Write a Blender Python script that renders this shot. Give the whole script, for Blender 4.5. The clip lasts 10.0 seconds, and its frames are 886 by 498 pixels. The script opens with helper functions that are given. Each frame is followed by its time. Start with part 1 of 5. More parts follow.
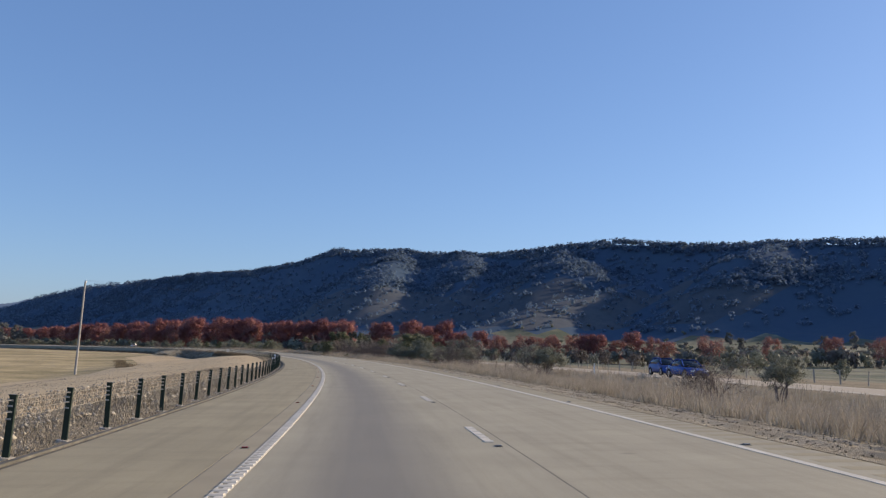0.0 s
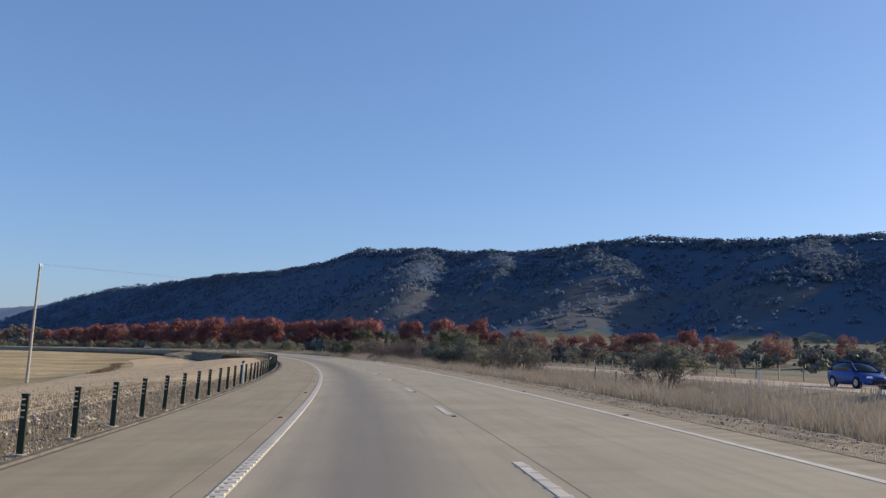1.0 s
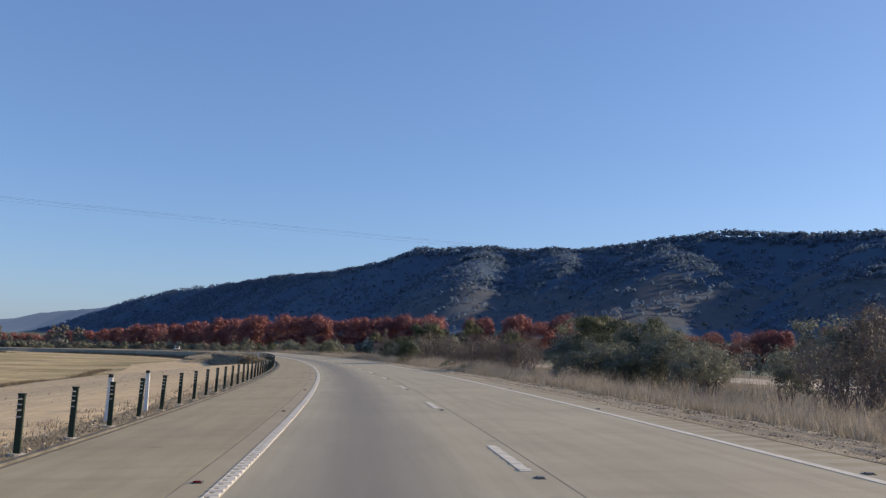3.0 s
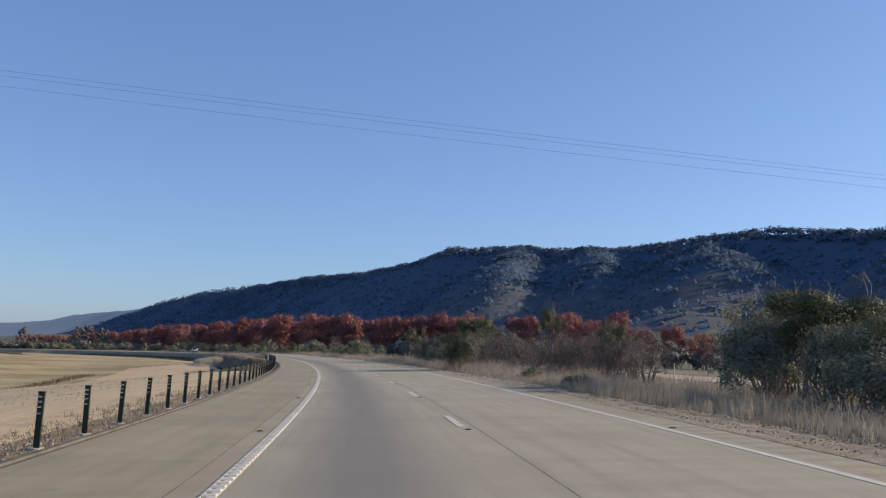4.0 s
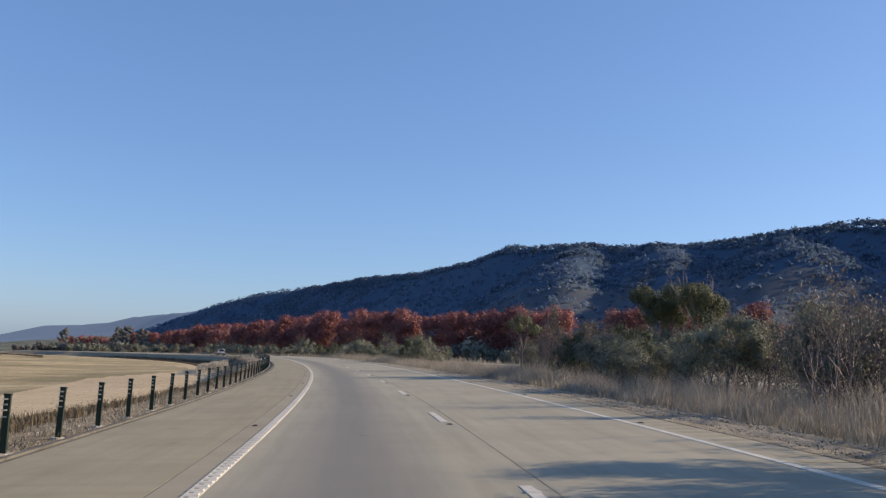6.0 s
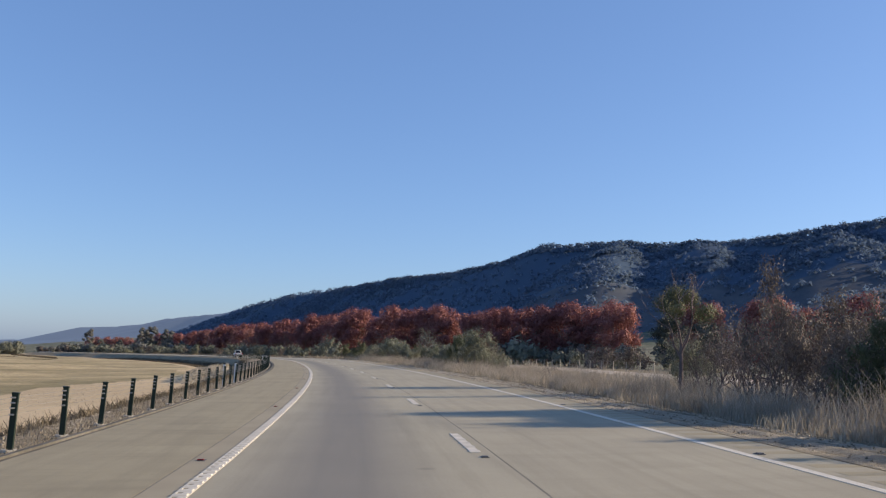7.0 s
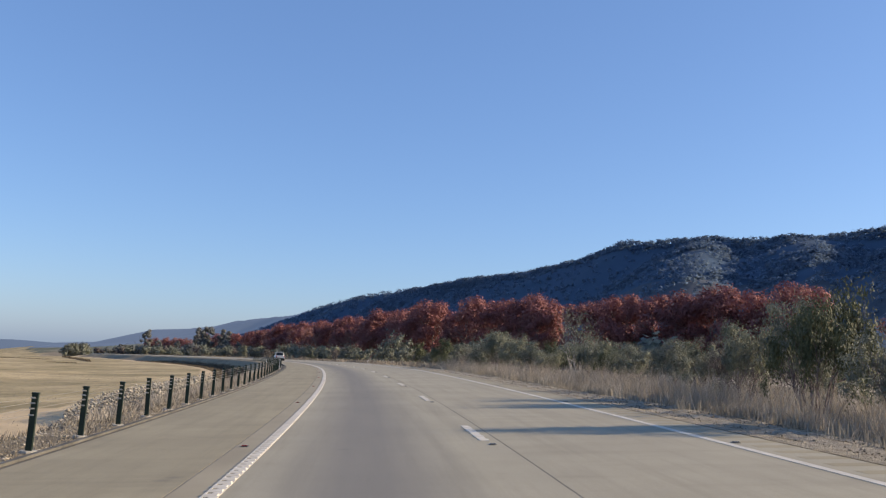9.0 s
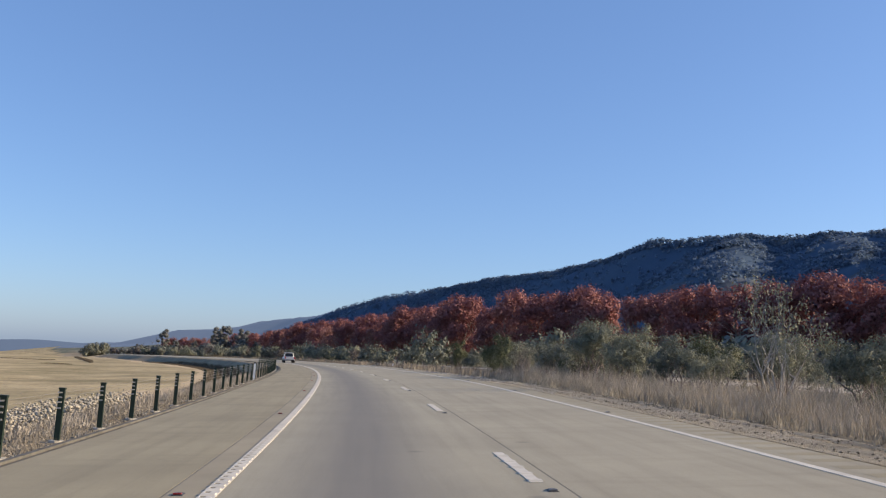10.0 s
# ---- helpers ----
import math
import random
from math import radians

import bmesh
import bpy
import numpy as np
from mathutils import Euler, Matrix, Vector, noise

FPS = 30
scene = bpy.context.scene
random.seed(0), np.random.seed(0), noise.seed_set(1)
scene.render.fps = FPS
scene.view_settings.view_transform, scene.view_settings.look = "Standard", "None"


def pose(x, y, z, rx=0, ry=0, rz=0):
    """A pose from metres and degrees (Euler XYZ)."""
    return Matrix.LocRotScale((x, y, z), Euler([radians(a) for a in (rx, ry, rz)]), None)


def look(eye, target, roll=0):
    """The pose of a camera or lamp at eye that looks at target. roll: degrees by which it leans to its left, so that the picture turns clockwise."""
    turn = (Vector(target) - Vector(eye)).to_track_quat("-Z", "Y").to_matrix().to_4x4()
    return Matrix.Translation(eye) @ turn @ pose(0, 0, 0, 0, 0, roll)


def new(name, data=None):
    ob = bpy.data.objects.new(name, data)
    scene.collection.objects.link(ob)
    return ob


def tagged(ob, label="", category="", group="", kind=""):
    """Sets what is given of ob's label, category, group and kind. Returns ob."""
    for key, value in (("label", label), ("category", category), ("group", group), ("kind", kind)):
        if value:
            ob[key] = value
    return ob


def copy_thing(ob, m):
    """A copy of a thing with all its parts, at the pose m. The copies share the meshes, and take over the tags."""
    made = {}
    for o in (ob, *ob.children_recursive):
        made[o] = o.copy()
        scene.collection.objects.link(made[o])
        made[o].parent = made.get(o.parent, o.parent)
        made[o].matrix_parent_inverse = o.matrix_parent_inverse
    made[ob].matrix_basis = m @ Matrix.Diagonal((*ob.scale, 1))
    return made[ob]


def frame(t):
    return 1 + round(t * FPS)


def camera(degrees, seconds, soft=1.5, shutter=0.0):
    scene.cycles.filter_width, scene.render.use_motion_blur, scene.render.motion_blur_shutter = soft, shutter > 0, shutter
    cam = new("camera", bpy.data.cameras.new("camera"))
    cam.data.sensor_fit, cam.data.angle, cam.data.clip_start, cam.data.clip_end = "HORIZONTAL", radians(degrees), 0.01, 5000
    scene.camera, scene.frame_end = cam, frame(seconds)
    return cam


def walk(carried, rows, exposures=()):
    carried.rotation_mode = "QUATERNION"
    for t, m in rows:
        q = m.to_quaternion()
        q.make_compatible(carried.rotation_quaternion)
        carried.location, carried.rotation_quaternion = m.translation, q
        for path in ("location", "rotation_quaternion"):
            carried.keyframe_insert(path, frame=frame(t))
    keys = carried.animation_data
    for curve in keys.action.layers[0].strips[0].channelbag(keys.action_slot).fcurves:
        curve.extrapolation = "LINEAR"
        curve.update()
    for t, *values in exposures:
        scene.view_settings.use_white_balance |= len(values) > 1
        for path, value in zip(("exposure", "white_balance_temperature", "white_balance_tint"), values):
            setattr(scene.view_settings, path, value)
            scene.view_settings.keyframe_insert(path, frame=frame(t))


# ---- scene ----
# ---------------------------------------------------------------- camera
R, BANK, SPEED, EYE = 884.578, 0.0378, 29.220, 1.439   # curve radius, crossfall, metres a second, eye height

TAIL = 600.0   # where the bend runs out into a straight

# seconds, offset from the lane line, turn from the road's heading, tilt, lean, metres ahead of an even pace
DRIVE = [(0, -1.967, -3.791, 6.672, 2.344, 0.00),
         (0.5, -2.02, -3.966, 6.682, 2.268, 0.33),
         (1, -2.0, -4.009, 6.664, 2.184, 0.45),
         (1.5, -1.987, -4.038, 6.653, 2.123, 0.45),
         (2, -1.995, -4.09, 6.671, 2.153, 0.85),
         (2.5, -1.996, -4.176, 6.639, 2.167, 0.08),
         (4, -1.927, -4.06, 6.699, 2.189, 0.08),
         (4.5, -1.887, -4.102, 6.64, 2.198, 1.02),
         (5, -1.895, -4.254, 6.66, 2.188, 0.35),
         (6.5, -1.739, -4.362, 6.724, 2.213, 0.55),
         (7, -1.667, -4.27, 6.707, 2.152, 0.88),
         (7.5, -1.616, -4.239, 6.714, 2.116, 0.23),
         (8, -1.651, -3.972, 6.678, 2.028, 0.38),
         (8.5, -1.774, -3.72, 6.703, 2.104, 0.50),
         (9, -1.881, -3.656, 6.681, 2.228, 0.72),
         (9.5, -1.938, -3.738, 6.671, 2.32, 1.12),
         (10, -1.917, -3.997, 6.672, 2.315, 0.28)]


def dip(s):
    """How far the road has sunk s metres along: level at first, falling gently farther on."""
    return -min(7.5, 0.8 * (max(0.0, s - 330) / 100) ** 1.2)


def on_curve(s, lat, z=0.0):
    """A place s metres along the lane line and lat metres to the right of it."""
    a = min(s, TAIL) / R
    p = Vector((-R + (R + lat) * math.cos(a), (R + lat) * math.sin(a), z + dip(s)))
    return p + max(0.0, s - TAIL) * Vector((-math.sin(a), math.cos(a), 0))


def cubic(t, column):
    """A smooth value of that column of DRIVE at t."""
    i = max(k for k in range(len(DRIVE) - 1) if DRIVE[k][0] <= t)
    p = [DRIVE[min(max(i + k, 0), len(DRIVE) - 1)] for k in (-1, 0, 1, 2)]
    h = p[2][0] - p[1][0]
    u = (t - p[1][0]) / h
    m1 = (p[2][column] - p[0][column]) / (p[2][0] - p[0][0]) * h
    m2 = (p[3][column] - p[1][column]) / (p[3][0] - p[1][0]) * h
    a, b = p[1][column], p[2][column]
    return ((2 * u ** 3 - 3 * u ** 2 + 1) * a + (u ** 3 - 2 * u ** 2 + u) * m1
            + (3 * u ** 2 - 2 * u ** 3) * b + (u ** 3 - u ** 2) * m2)


def drive_pose(t):
    off, turn, tilt, lean, ahead = [cubic(t, k) for k in (1, 2, 3, 4, 5)]
    s = SPEED * t + ahead
    eye = on_curve(s, off, EYE + BANK * off)
    way = math.degrees(s / R) + turn
    return Matrix.Translation(eye) @ pose(0, 0, 0, 90 + tilt, 0, way) @ pose(0, 0, 0, 0, 0, lean)


cam = camera(52.27, 10.0, soft=1.25)
walk(cam, [(k * 0.25, drive_pose(k * 0.25)) for k in range(41)],
     exposures=((0.0, 0.68, 6650, 15), (2.5, 0.68, 6650, 15), (6.5, 0.80, 6650, 15), (10.0, 0.87, 6650, 15)))

# ---------------------------------------------------------------- light
SUN_UP, SUN_ROUND = 20.0, 73.0     # degrees above the horizon, and round from straight ahead to the right
world = bpy.data.worlds.new("sky")
scene.world = world
world.use_nodes = True
sky = world.node_tree.nodes.new("ShaderNodeTexSky")
sky.sky_type, sky.sun_disc = "NISHITA", False
sky.sun_elevation, sky.sun_rotation = radians(SUN_UP), radians(SUN_ROUND)
sky.altitude, sky.air_density, sky.dust_density, sky.ozone_density = 700, 1.0, 1.3, 4.4
haze = world.node_tree.nodes.new("ShaderNodeMix")      # an even thin haze over the whole dome
haze.data_type = "RGBA"
haze.inputs[0].default_value, haze.inputs[7].default_value = 0.28, (1.1, 2.35, 5.15, 1)
world.node_tree.links.new(sky.outputs[0], haze.inputs[6])
world.node_tree.links.new(haze.outputs[2], world.node_tree.nodes["Background"].inputs[0])
world.node_tree.nodes["Background"].inputs[1].default_value = 0.096

sun = new("sun", bpy.data.lights.new("sun", "SUN"))
sun.data.energy, sun.data.angle, sun.data.color = 4.25, radians(0.5), (1.0, 0.84, 0.60)
sun_way = Vector((math.sin(radians(SUN_ROUND)) * math.cos(radians(SUN_UP)),
                  math.cos(radians(SUN_ROUND)) * math.cos(radians(SUN_UP)), math.sin(radians(SUN_UP))))
sun.matrix_world = look(sun_way * 50, (0, 0, 0))


# ---------------------------------------------------------------- materials
class Nodes:
    """A small writer of node materials."""

    def __init__(self, name, rough=0.9, metal=0.0, spec=0.3):
        self.mat = bpy.data.materials.new(name)
        self.mat.use_nodes = True
        self.tree = self.mat.node_tree
        self.bsdf = self.tree.nodes["Principled BSDF"]
        self.bsdf.inputs["Roughness"].default_value = rough
        self.bsdf.inputs["Metallic"].default_value = metal
        self.bsdf.inputs["Specular IOR Level"].default_value = spec

    def node(self, kind, **values):
        n = self.tree.nodes.new(kind)
        for key, value in values.items():
            if key in n.inputs:
                n.inputs[key].default_value = value
        return n

    def link(self, a, b):
        self.tree.links.new(a, b)

    def place(self, scale=(1, 1, 1), uv=False, local=False):
        c = self.node("ShaderNodeTexCoord") if (uv or local) else self.node("ShaderNodeNewGeometry")
        m = self.node("ShaderNodeMapping")
        m.inputs["Scale"].default_value = scale
        self.link(c.outputs["UV"] if uv else c.outputs["Object"] if local else c.outputs["Position"], m.inputs[0])
        return m.outputs[0]

    def noise(self, at, scale, detail=4.0, rough=0.6):
        n = self.node("ShaderNodeTexNoise", Scale=scale, Detail=detail, Roughness=rough)
        self.link(at, n.inputs["Vector"])
        return n.outputs[0]

    def ramp(self, value, stops):
        r = self.node("ShaderNodeValToRGB")
        while len(r.color_ramp.elements) < len(stops):
            r.color_ramp.elements.new(0.5)
        for e, (p, c) in zip(r.color_ramp.elements, stops):
            e.position, e.color = p, (*c, 1) if len(c) == 3 else c
        self.link(value, r.inputs[0])
        return r.outputs[0]

    def grey(self, value, a, b):
        """0 below a, 1 above b."""
        m = self.node("ShaderNodeMapRange")
        m.inputs[1].default_value, m.inputs[2].default_value = a, b
        self.link(value, m.inputs[0])
        return m.outputs[0]

    def mix(self, fac, a, b, how="MIX"):
        m = self.tree.nodes.new("ShaderNodeMix")
        m.data_type, m.blend_type = "RGBA", how
        for value, k in ((fac, 0), (a, 6), (b, 7)):
            if isinstance(value, bpy.types.NodeSocket):
                self.link(value, m.inputs[k])
            elif k == 0:
                m.inputs[0].default_value = value
            else:
                m.inputs[k].default_value = (*value, 1)
        return m.outputs[2]

    def math(self, how, a, b=0.0):
        m = self.tree.nodes.new("ShaderNodeMath")
        m.operation = how
        for value, k in ((a, 0), (b, 1)):
            if isinstance(value, bpy.types.NodeSocket):
                self.link(value, m.inputs[k])
            else:
                m.inputs[k].default_value = value
        return m.outputs[0]

    def bump(self, value, strength, distance):
        b = self.node("ShaderNodeBump", Strength=strength, Distance=distance)
        self.link(value, b.inputs["Height"])
        self.link(b.outputs[0], self.bsdf.inputs["Normal"])

    def colour(self, c):
        if isinstance(c, bpy.types.NodeSocket):
            self.link(c, self.bsdf.inputs["Base Color"])
        else:
            self.bsdf.inputs["Base Color"].default_value = (*c, 1)
        return self.mat


def concrete(name, light, dark, lane=None, cross=0.0):
    n = Nodes(name, 0.82, 0, 0.35)
    at = n.place()
    along = n.place((1.3, 0.05, 1), uv=True)
    c = n.mix(n.grey(n.noise(at, 0.35, 5), 0.35, 0.65), dark, light)
    streak = n.noise(along, 2.2, 5, 0.65)
    c = n.mix(n.math("MULTIPLY", n.grey(streak, 0.45, 0.72), 0.4), c, tuple(v * 0.62 for v in dark))
    if cross:      # dirt washed across the slabs
        wash = n.noise(n.place((0.34, 1.5, 1), uv=True), 1.0, 5, 0.65)
        c = n.mix(n.math("MULTIPLY", n.grey(wash, 0.5, 0.72), cross), c, tuple(v * 0.55 for v in dark))
    grain = n.noise(at, 38, 3, 0.7)
    c = n.mix(n.math("MULTIPLY", n.grey(grain, 0.4, 0.75), 0.22), c, tuple(v * 0.5 for v in dark))
    uv = n.node("ShaderNodeTexCoord")
    sep = n.node("ShaderNodeSeparateXYZ")
    n.link(uv.outputs["UV"], sep.inputs[0])
    if lane is not None:
        wob = n.math("ADD", sep.outputs[0], n.math("MULTIPLY", n.noise(along, 0.8, 3), 0.5))
        d = n.math("ABSOLUTE", n.math("SUBTRACT", wob, lane + 0.25))
        band = n.math("SUBTRACT", 1.0, n.grey(d, 0.25, 1.35))
        c = n.mix(n.math("MULTIPLY", band, 0.72), c, (0.15, 0.142, 0.13))
    if lane is not None:      # the tan margin outside the edge line
        out = n.math("SUBTRACT", 1.0, n.grey(wob, -3.40, -3.15))
        c = n.mix(out, c, n.mix(n.grey(n.noise(at, 0.5, 5), 0.35, 0.65), (0.27, 0.233, 0.16), (0.33, 0.285, 0.195)))
    spots = n.node("ShaderNodeTexVoronoi", Scale=0.45)
    n.link(at, spots.inputs["Vector"])
    blot = n.math("SUBTRACT", 1.0, n.grey(spots.outputs["Distance"], 0.02, 0.07))
    c = n.mix(n.math("MULTIPLY", blot, 0.35), c, (0.08, 0.075, 0.07))
    height = n.math("ADD", grain, n.math("MULTIPLY", n.noise(n.place((1, 14, 1), uv=True), 1.4, 2), 0.8))
    n.bump(height, 0.25, 0.01)
    return n.colour(c)


def plain(name, colour, rough=0.7, metal=0.0, vary=0.25, scale=6.0, spec=0.3, bump=0.0):
    n = Nodes(name, rough, metal, spec)
    at = n.place(local=True)
    c = n.mix(n.grey(n.noise(at, scale, 5), 0.3, 0.75), colour, tuple(v * (1 - vary) for v in colour))
    c = n.mix(n.math("MULTIPLY", n.grey(n.noise(at, scale * 9, 3), 0.5, 0.8), 0.3), c, tuple(v * 0.6 for v in colour))
    if bump:
        n.bump(n.noise(at, scale * 5, 4), bump, 0.02)
    return n.colour(c)


def leaves(name, stops, rough=0.7, thin=0.35):
    """Leaf colours that differ from leaf to leaf and from plant to plant, and let some light through."""
    n = Nodes(name, rough, 0, 0.25)
    g = n.node("ShaderNodeNewGeometry")
    o = n.node("ShaderNodeObjectInfo")
    v = n.math("ADD", n.math("MULTIPLY", g.outputs["Random Per Island"], 0.25), n.math("MULTIPLY", o.outputs["Random"], 0.35))
    v = n.math("ADD", v, n.math("MULTIPLY", n.grey(n.noise(n.place(), 1.3, 2), 0.35, 0.65), 0.4))
    c = n.ramp(v, stops)
    n.colour(c)
    t = n.node("ShaderNodeBsdfTranslucent")
    n.link(c, t.inputs["Color"])
    m = n.node("ShaderNodeMixShader")
    m.inputs[0].default_value = thin
    out = n.tree.nodes["Material Output"]
    n.link(n.bsdf.outputs[0], m.inputs[1])
    n.link(t.outputs[0], m.inputs[2])
    n.link(m.outputs[0], out.inputs[0])
    return n.mat


def soil(name, a, b, c, big, small, tuft=0.0, bump=0.5):
    """Open ground: two scales of patches, a third colour in tufts, fine relief."""
    n = Nodes(name, 0.95, 0, 0.15)
    at = n.place()
    col = n.mix(n.grey(n.noise(at, big, 5, 0.6), 0.4, 0.62), a, b)
    col = n.mix(n.math("MULTIPLY", n.grey(n.noise(at, small, 4, 0.65), 0.45, 0.7), 0.55), col, c)
    fine = n.noise(at, small * 9, 4, 0.7)
    col = n.mix(n.math("MULTIPLY", n.grey(fine, 0.5, 0.8), tuft), col, tuple(v * 0.45 for v in c))
    n.bump(fine, bump, 0.12)
    return n.colour(col)


M_LANE = concrete("lane_concrete", (0.367, 0.332, 0.242), (0.316, 0.286, 0.209), lane=-1.9)
M_LANE2 = concrete("outer_lane_concrete", (0.372, 0.335, 0.242), (0.321, 0.288, 0.209), cross=0.25)
M_SHOULDER = concrete("shoulder_concrete", (0.340, 0.294, 0.189), (0.278, 0.240, 0.155), cross=0.28)
M_EDGE = plain("edge_silt", (0.15, 0.13, 0.10), 0.9, vary=0.6, scale=1.5, bump=0.4)
M_KERB = plain("worn_kerb_concrete", (0.155, 0.144, 0.120), 0.9, vary=0.65, scale=2.2, bump=0.6)
M_JOINT = plain("joint_filler", (0.235, 0.214, 0.168), 0.9, vary=0.5, scale=1.2)
M_FARROAD = plain("far_carriageway", (0.37, 0.32, 0.25), 0.85, vary=0.15, scale=0.4)
M_PAINT = plain("white_road_paint", (0.66, 0.605, 0.50), 0.6, vary=0.3, scale=3.0)
M_MARKER = plain("dirty_marker", (0.06, 0.055, 0.05), 0.5, vary=0.4)
M_POST = plain("dark_green_post", (0.025, 0.040, 0.027), 0.45, 0.2, vary=0.3)
M_SLOT = plain("galvanised_clip", (0.45, 0.44, 0.40), 0.5, 0.3)
M_ROPE = plain("galvanised_rope", (0.30, 0.28, 0.235), 0.6, 0.3)
M_GUIDE = plain("white_plastic", (0.80, 0.80, 0.78), 0.5, vary=0.1)
M_RED = plain("red_reflector", (0.5, 0.03, 0.02), 0.3)
M_POLE = plain("grey_timber", (0.36, 0.345, 0.325), 0.85, vary=0.35, scale=2, bump=0.5)
M_STEEL = plain("steel", (0.35, 0.35, 0.36), 0.4, 0.8)
M_WIRE = plain("weathered_wire", (0.22, 0.22, 0.23), 0.6, 0.5)
M_BARK = plain("grey_bark", (0.299, 0.259, 0.230), 0.95, vary=0.5, scale=4, bump=0.6)
M_WHITEBARK = plain("bleached_bark", (0.40, 0.37, 0.325), 0.9, vary=0.4, scale=4, bump=0.4)
M_TWIG = plain("dark_twig_bark", (0.173, 0.139, 0.135), 0.95, vary=0.4, scale=4, bump=0.4)
M_RUST = plain("rusty_steel", (0.09, 0.06, 0.045), 0.8, 0.3, vary=0.5)
M_FENCEWOOD = plain("weathered_fence_timber", (0.42, 0.385, 0.33), 0.95, vary=0.4)

M_FIELD = soil("dry_lake_grass", (0.50, 0.395, 0.225), (0.27, 0.222, 0.115), (0.15, 0.125, 0.066), 0.045, 0.22, 0.9)
M_MOWN = soil("pale_dry_grass", (0.55, 0.425, 0.262), (0.49, 0.375, 0.228), (0.41, 0.315, 0.19), 0.04, 0.25, 0.35)
M_BANK = soil("weedy_bank", (0.32, 0.26, 0.17), (0.24, 0.195, 0.13), (0.15, 0.122, 0.08), 0.15, 0.8, 0.6)
M_VERGE = soil("gravel_verge", (0.38, 0.32, 0.225), (0.29, 0.24, 0.165), (0.19, 0.155, 0.105), 0.5, 5.0, 0.8, 0.9)
M_MEDIAN = soil("median_soil", (0.28, 0.23, 0.155), (0.21, 0.172, 0.115), (0.13, 0.108, 0.072), 0.1, 0.9, 0.6)
M_PADDOCK = soil("green_paddock", (0.10, 0.115, 0.078), (0.23, 0.215, 0.15), (0.065, 0.076, 0.058), 0.03, 0.11, 0.8)
# dry hill grass with distance haze mixed in as blue-grey
M_PASTURE = soil("hazed_hill_pasture", (0.098, 0.108, 0.120), (0.076, 0.091, 0.110), (0.060, 0.076, 0.098), 0.02, 0.09, 0.4)
M_DIRT = soil("dirt_shoulder", (0.52, 0.46, 0.36), (0.43, 0.375, 0.285), (0.25, 0.21, 0.155), 0.8, 6.0, 0.5, 0.9)
# distance haze is mixed into this base colour as blue
M_HILL = soil("hazed_hillside", (0.055, 0.093, 0.144), (0.060, 0.097, 0.140), (0.049, 0.084, 0.131), 0.008, 0.09, 0.25, 0.5)
M_FOOT = plain("pale_footing", (0.46, 0.425, 0.355), 0.9, vary=0.35, scale=8)

L_RED = leaves("autumn_leaf", ((0.0, (0.153, 0.061, 0.064)), (0.35, (0.219, 0.088, 0.086)), (0.7, (0.298, 0.124, 0.110)), (1.0, (0.391, 0.204, 0.165))), thin=0.2)
L_RUST = leaves("rust_leaf", ((0.0, (0.072, 0.062, 0.060)), (0.5, (0.123, 0.105, 0.095)), (1.0, (0.184, 0.166, 0.139))), thin=0.2)
L_MAUVE = leaves("mauve_leaf", ((0.0, (0.176, 0.089, 0.081)), (0.5, (0.270, 0.132, 0.115)), (1.0, (0.378, 0.203, 0.162))), thin=0.25)
L_OLIVE = leaves("olive_leaf", ((0.0, (0.086, 0.096, 0.070)), (0.5, (0.173, 0.180, 0.129)), (1.0, (0.293, 0.292, 0.203))), thin=0.25)
L_GREEN = leaves("green_leaf", ((0.0, (0.050, 0.062, 0.036)), (0.5, (0.090, 0.101, 0.054)), (1.0, (0.158, 0.157, 0.083))), thin=0.16)
L_DARK = leaves("dark_leaf", ((0.0, (0.091, 0.104, 0.085)), (0.6, (0.169, 0.180, 0.140)), (1.0, (0.296, 0.293, 0.218))), thin=0.25)
L_PINE = leaves("evergreen_leaf", ((0.0, (0.04, 0.05, 0.045)), (0.5, (0.06, 0.075, 0.066)), (1.0, (0.10, 0.115, 0.095))), thin=0.1)
L_GUM = leaves("gum_leaf", ((0.0, (0.105, 0.112, 0.105)), (0.5, (0.15, 0.152, 0.138)), (1.0, (0.20, 0.195, 0.17))), thin=0.15)
# leaf colour carries the blue of distance haze, paler than the hillside
L_WOOD = leaves("hazed_hill_foliage", ((0.0, (0.112, 0.168, 0.242)), (0.5, (0.140, 0.199, 0.273)), (1.0, (0.180, 0.236, 0.304))), 0.95, thin=0.4)
M_PEBBLE = leaves("verge_pebble", ((0.0, (0.07, 0.06, 0.045)), (0.55, (0.27, 0.23, 0.17)), (1.0, (0.60, 0.55, 0.46))), 0.95, 0.0)
M_STONE = leaves("pale_stone", ((0.0, (0.13, 0.115, 0.09)), (0.45, (0.37, 0.335, 0.27)), (1.0, (0.62, 0.57, 0.48))), 0.95, 0.0)
L_SCRUB = leaves("dark_scrub", ((0.0, (0.05, 0.042, 0.03)), (0.5, (0.10, 0.08, 0.055)), (1.0, (0.19, 0.15, 0.095))), thin=0.2)
L_STRAW = leaves("straw", ((0.0, (0.121, 0.101, 0.078)), (0.5, (0.286, 0.249, 0.199)), (1.0, (0.481, 0.431, 0.364))), thin=0.25)
L_WEED = leaves("brown_weed", ((0.0, (0.085, 0.073, 0.055)), (0.5, (0.235, 0.205, 0.16)), (1.0, (0.48, 0.435, 0.35))), thin=0.25)

# distance haze painted as a blue base colour plus an even blue glow
M_FARHILL = Nodes("glowing_haze", 1.0)
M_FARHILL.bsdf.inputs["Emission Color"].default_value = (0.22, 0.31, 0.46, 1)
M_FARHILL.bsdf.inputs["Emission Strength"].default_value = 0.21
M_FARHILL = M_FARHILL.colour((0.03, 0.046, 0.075))

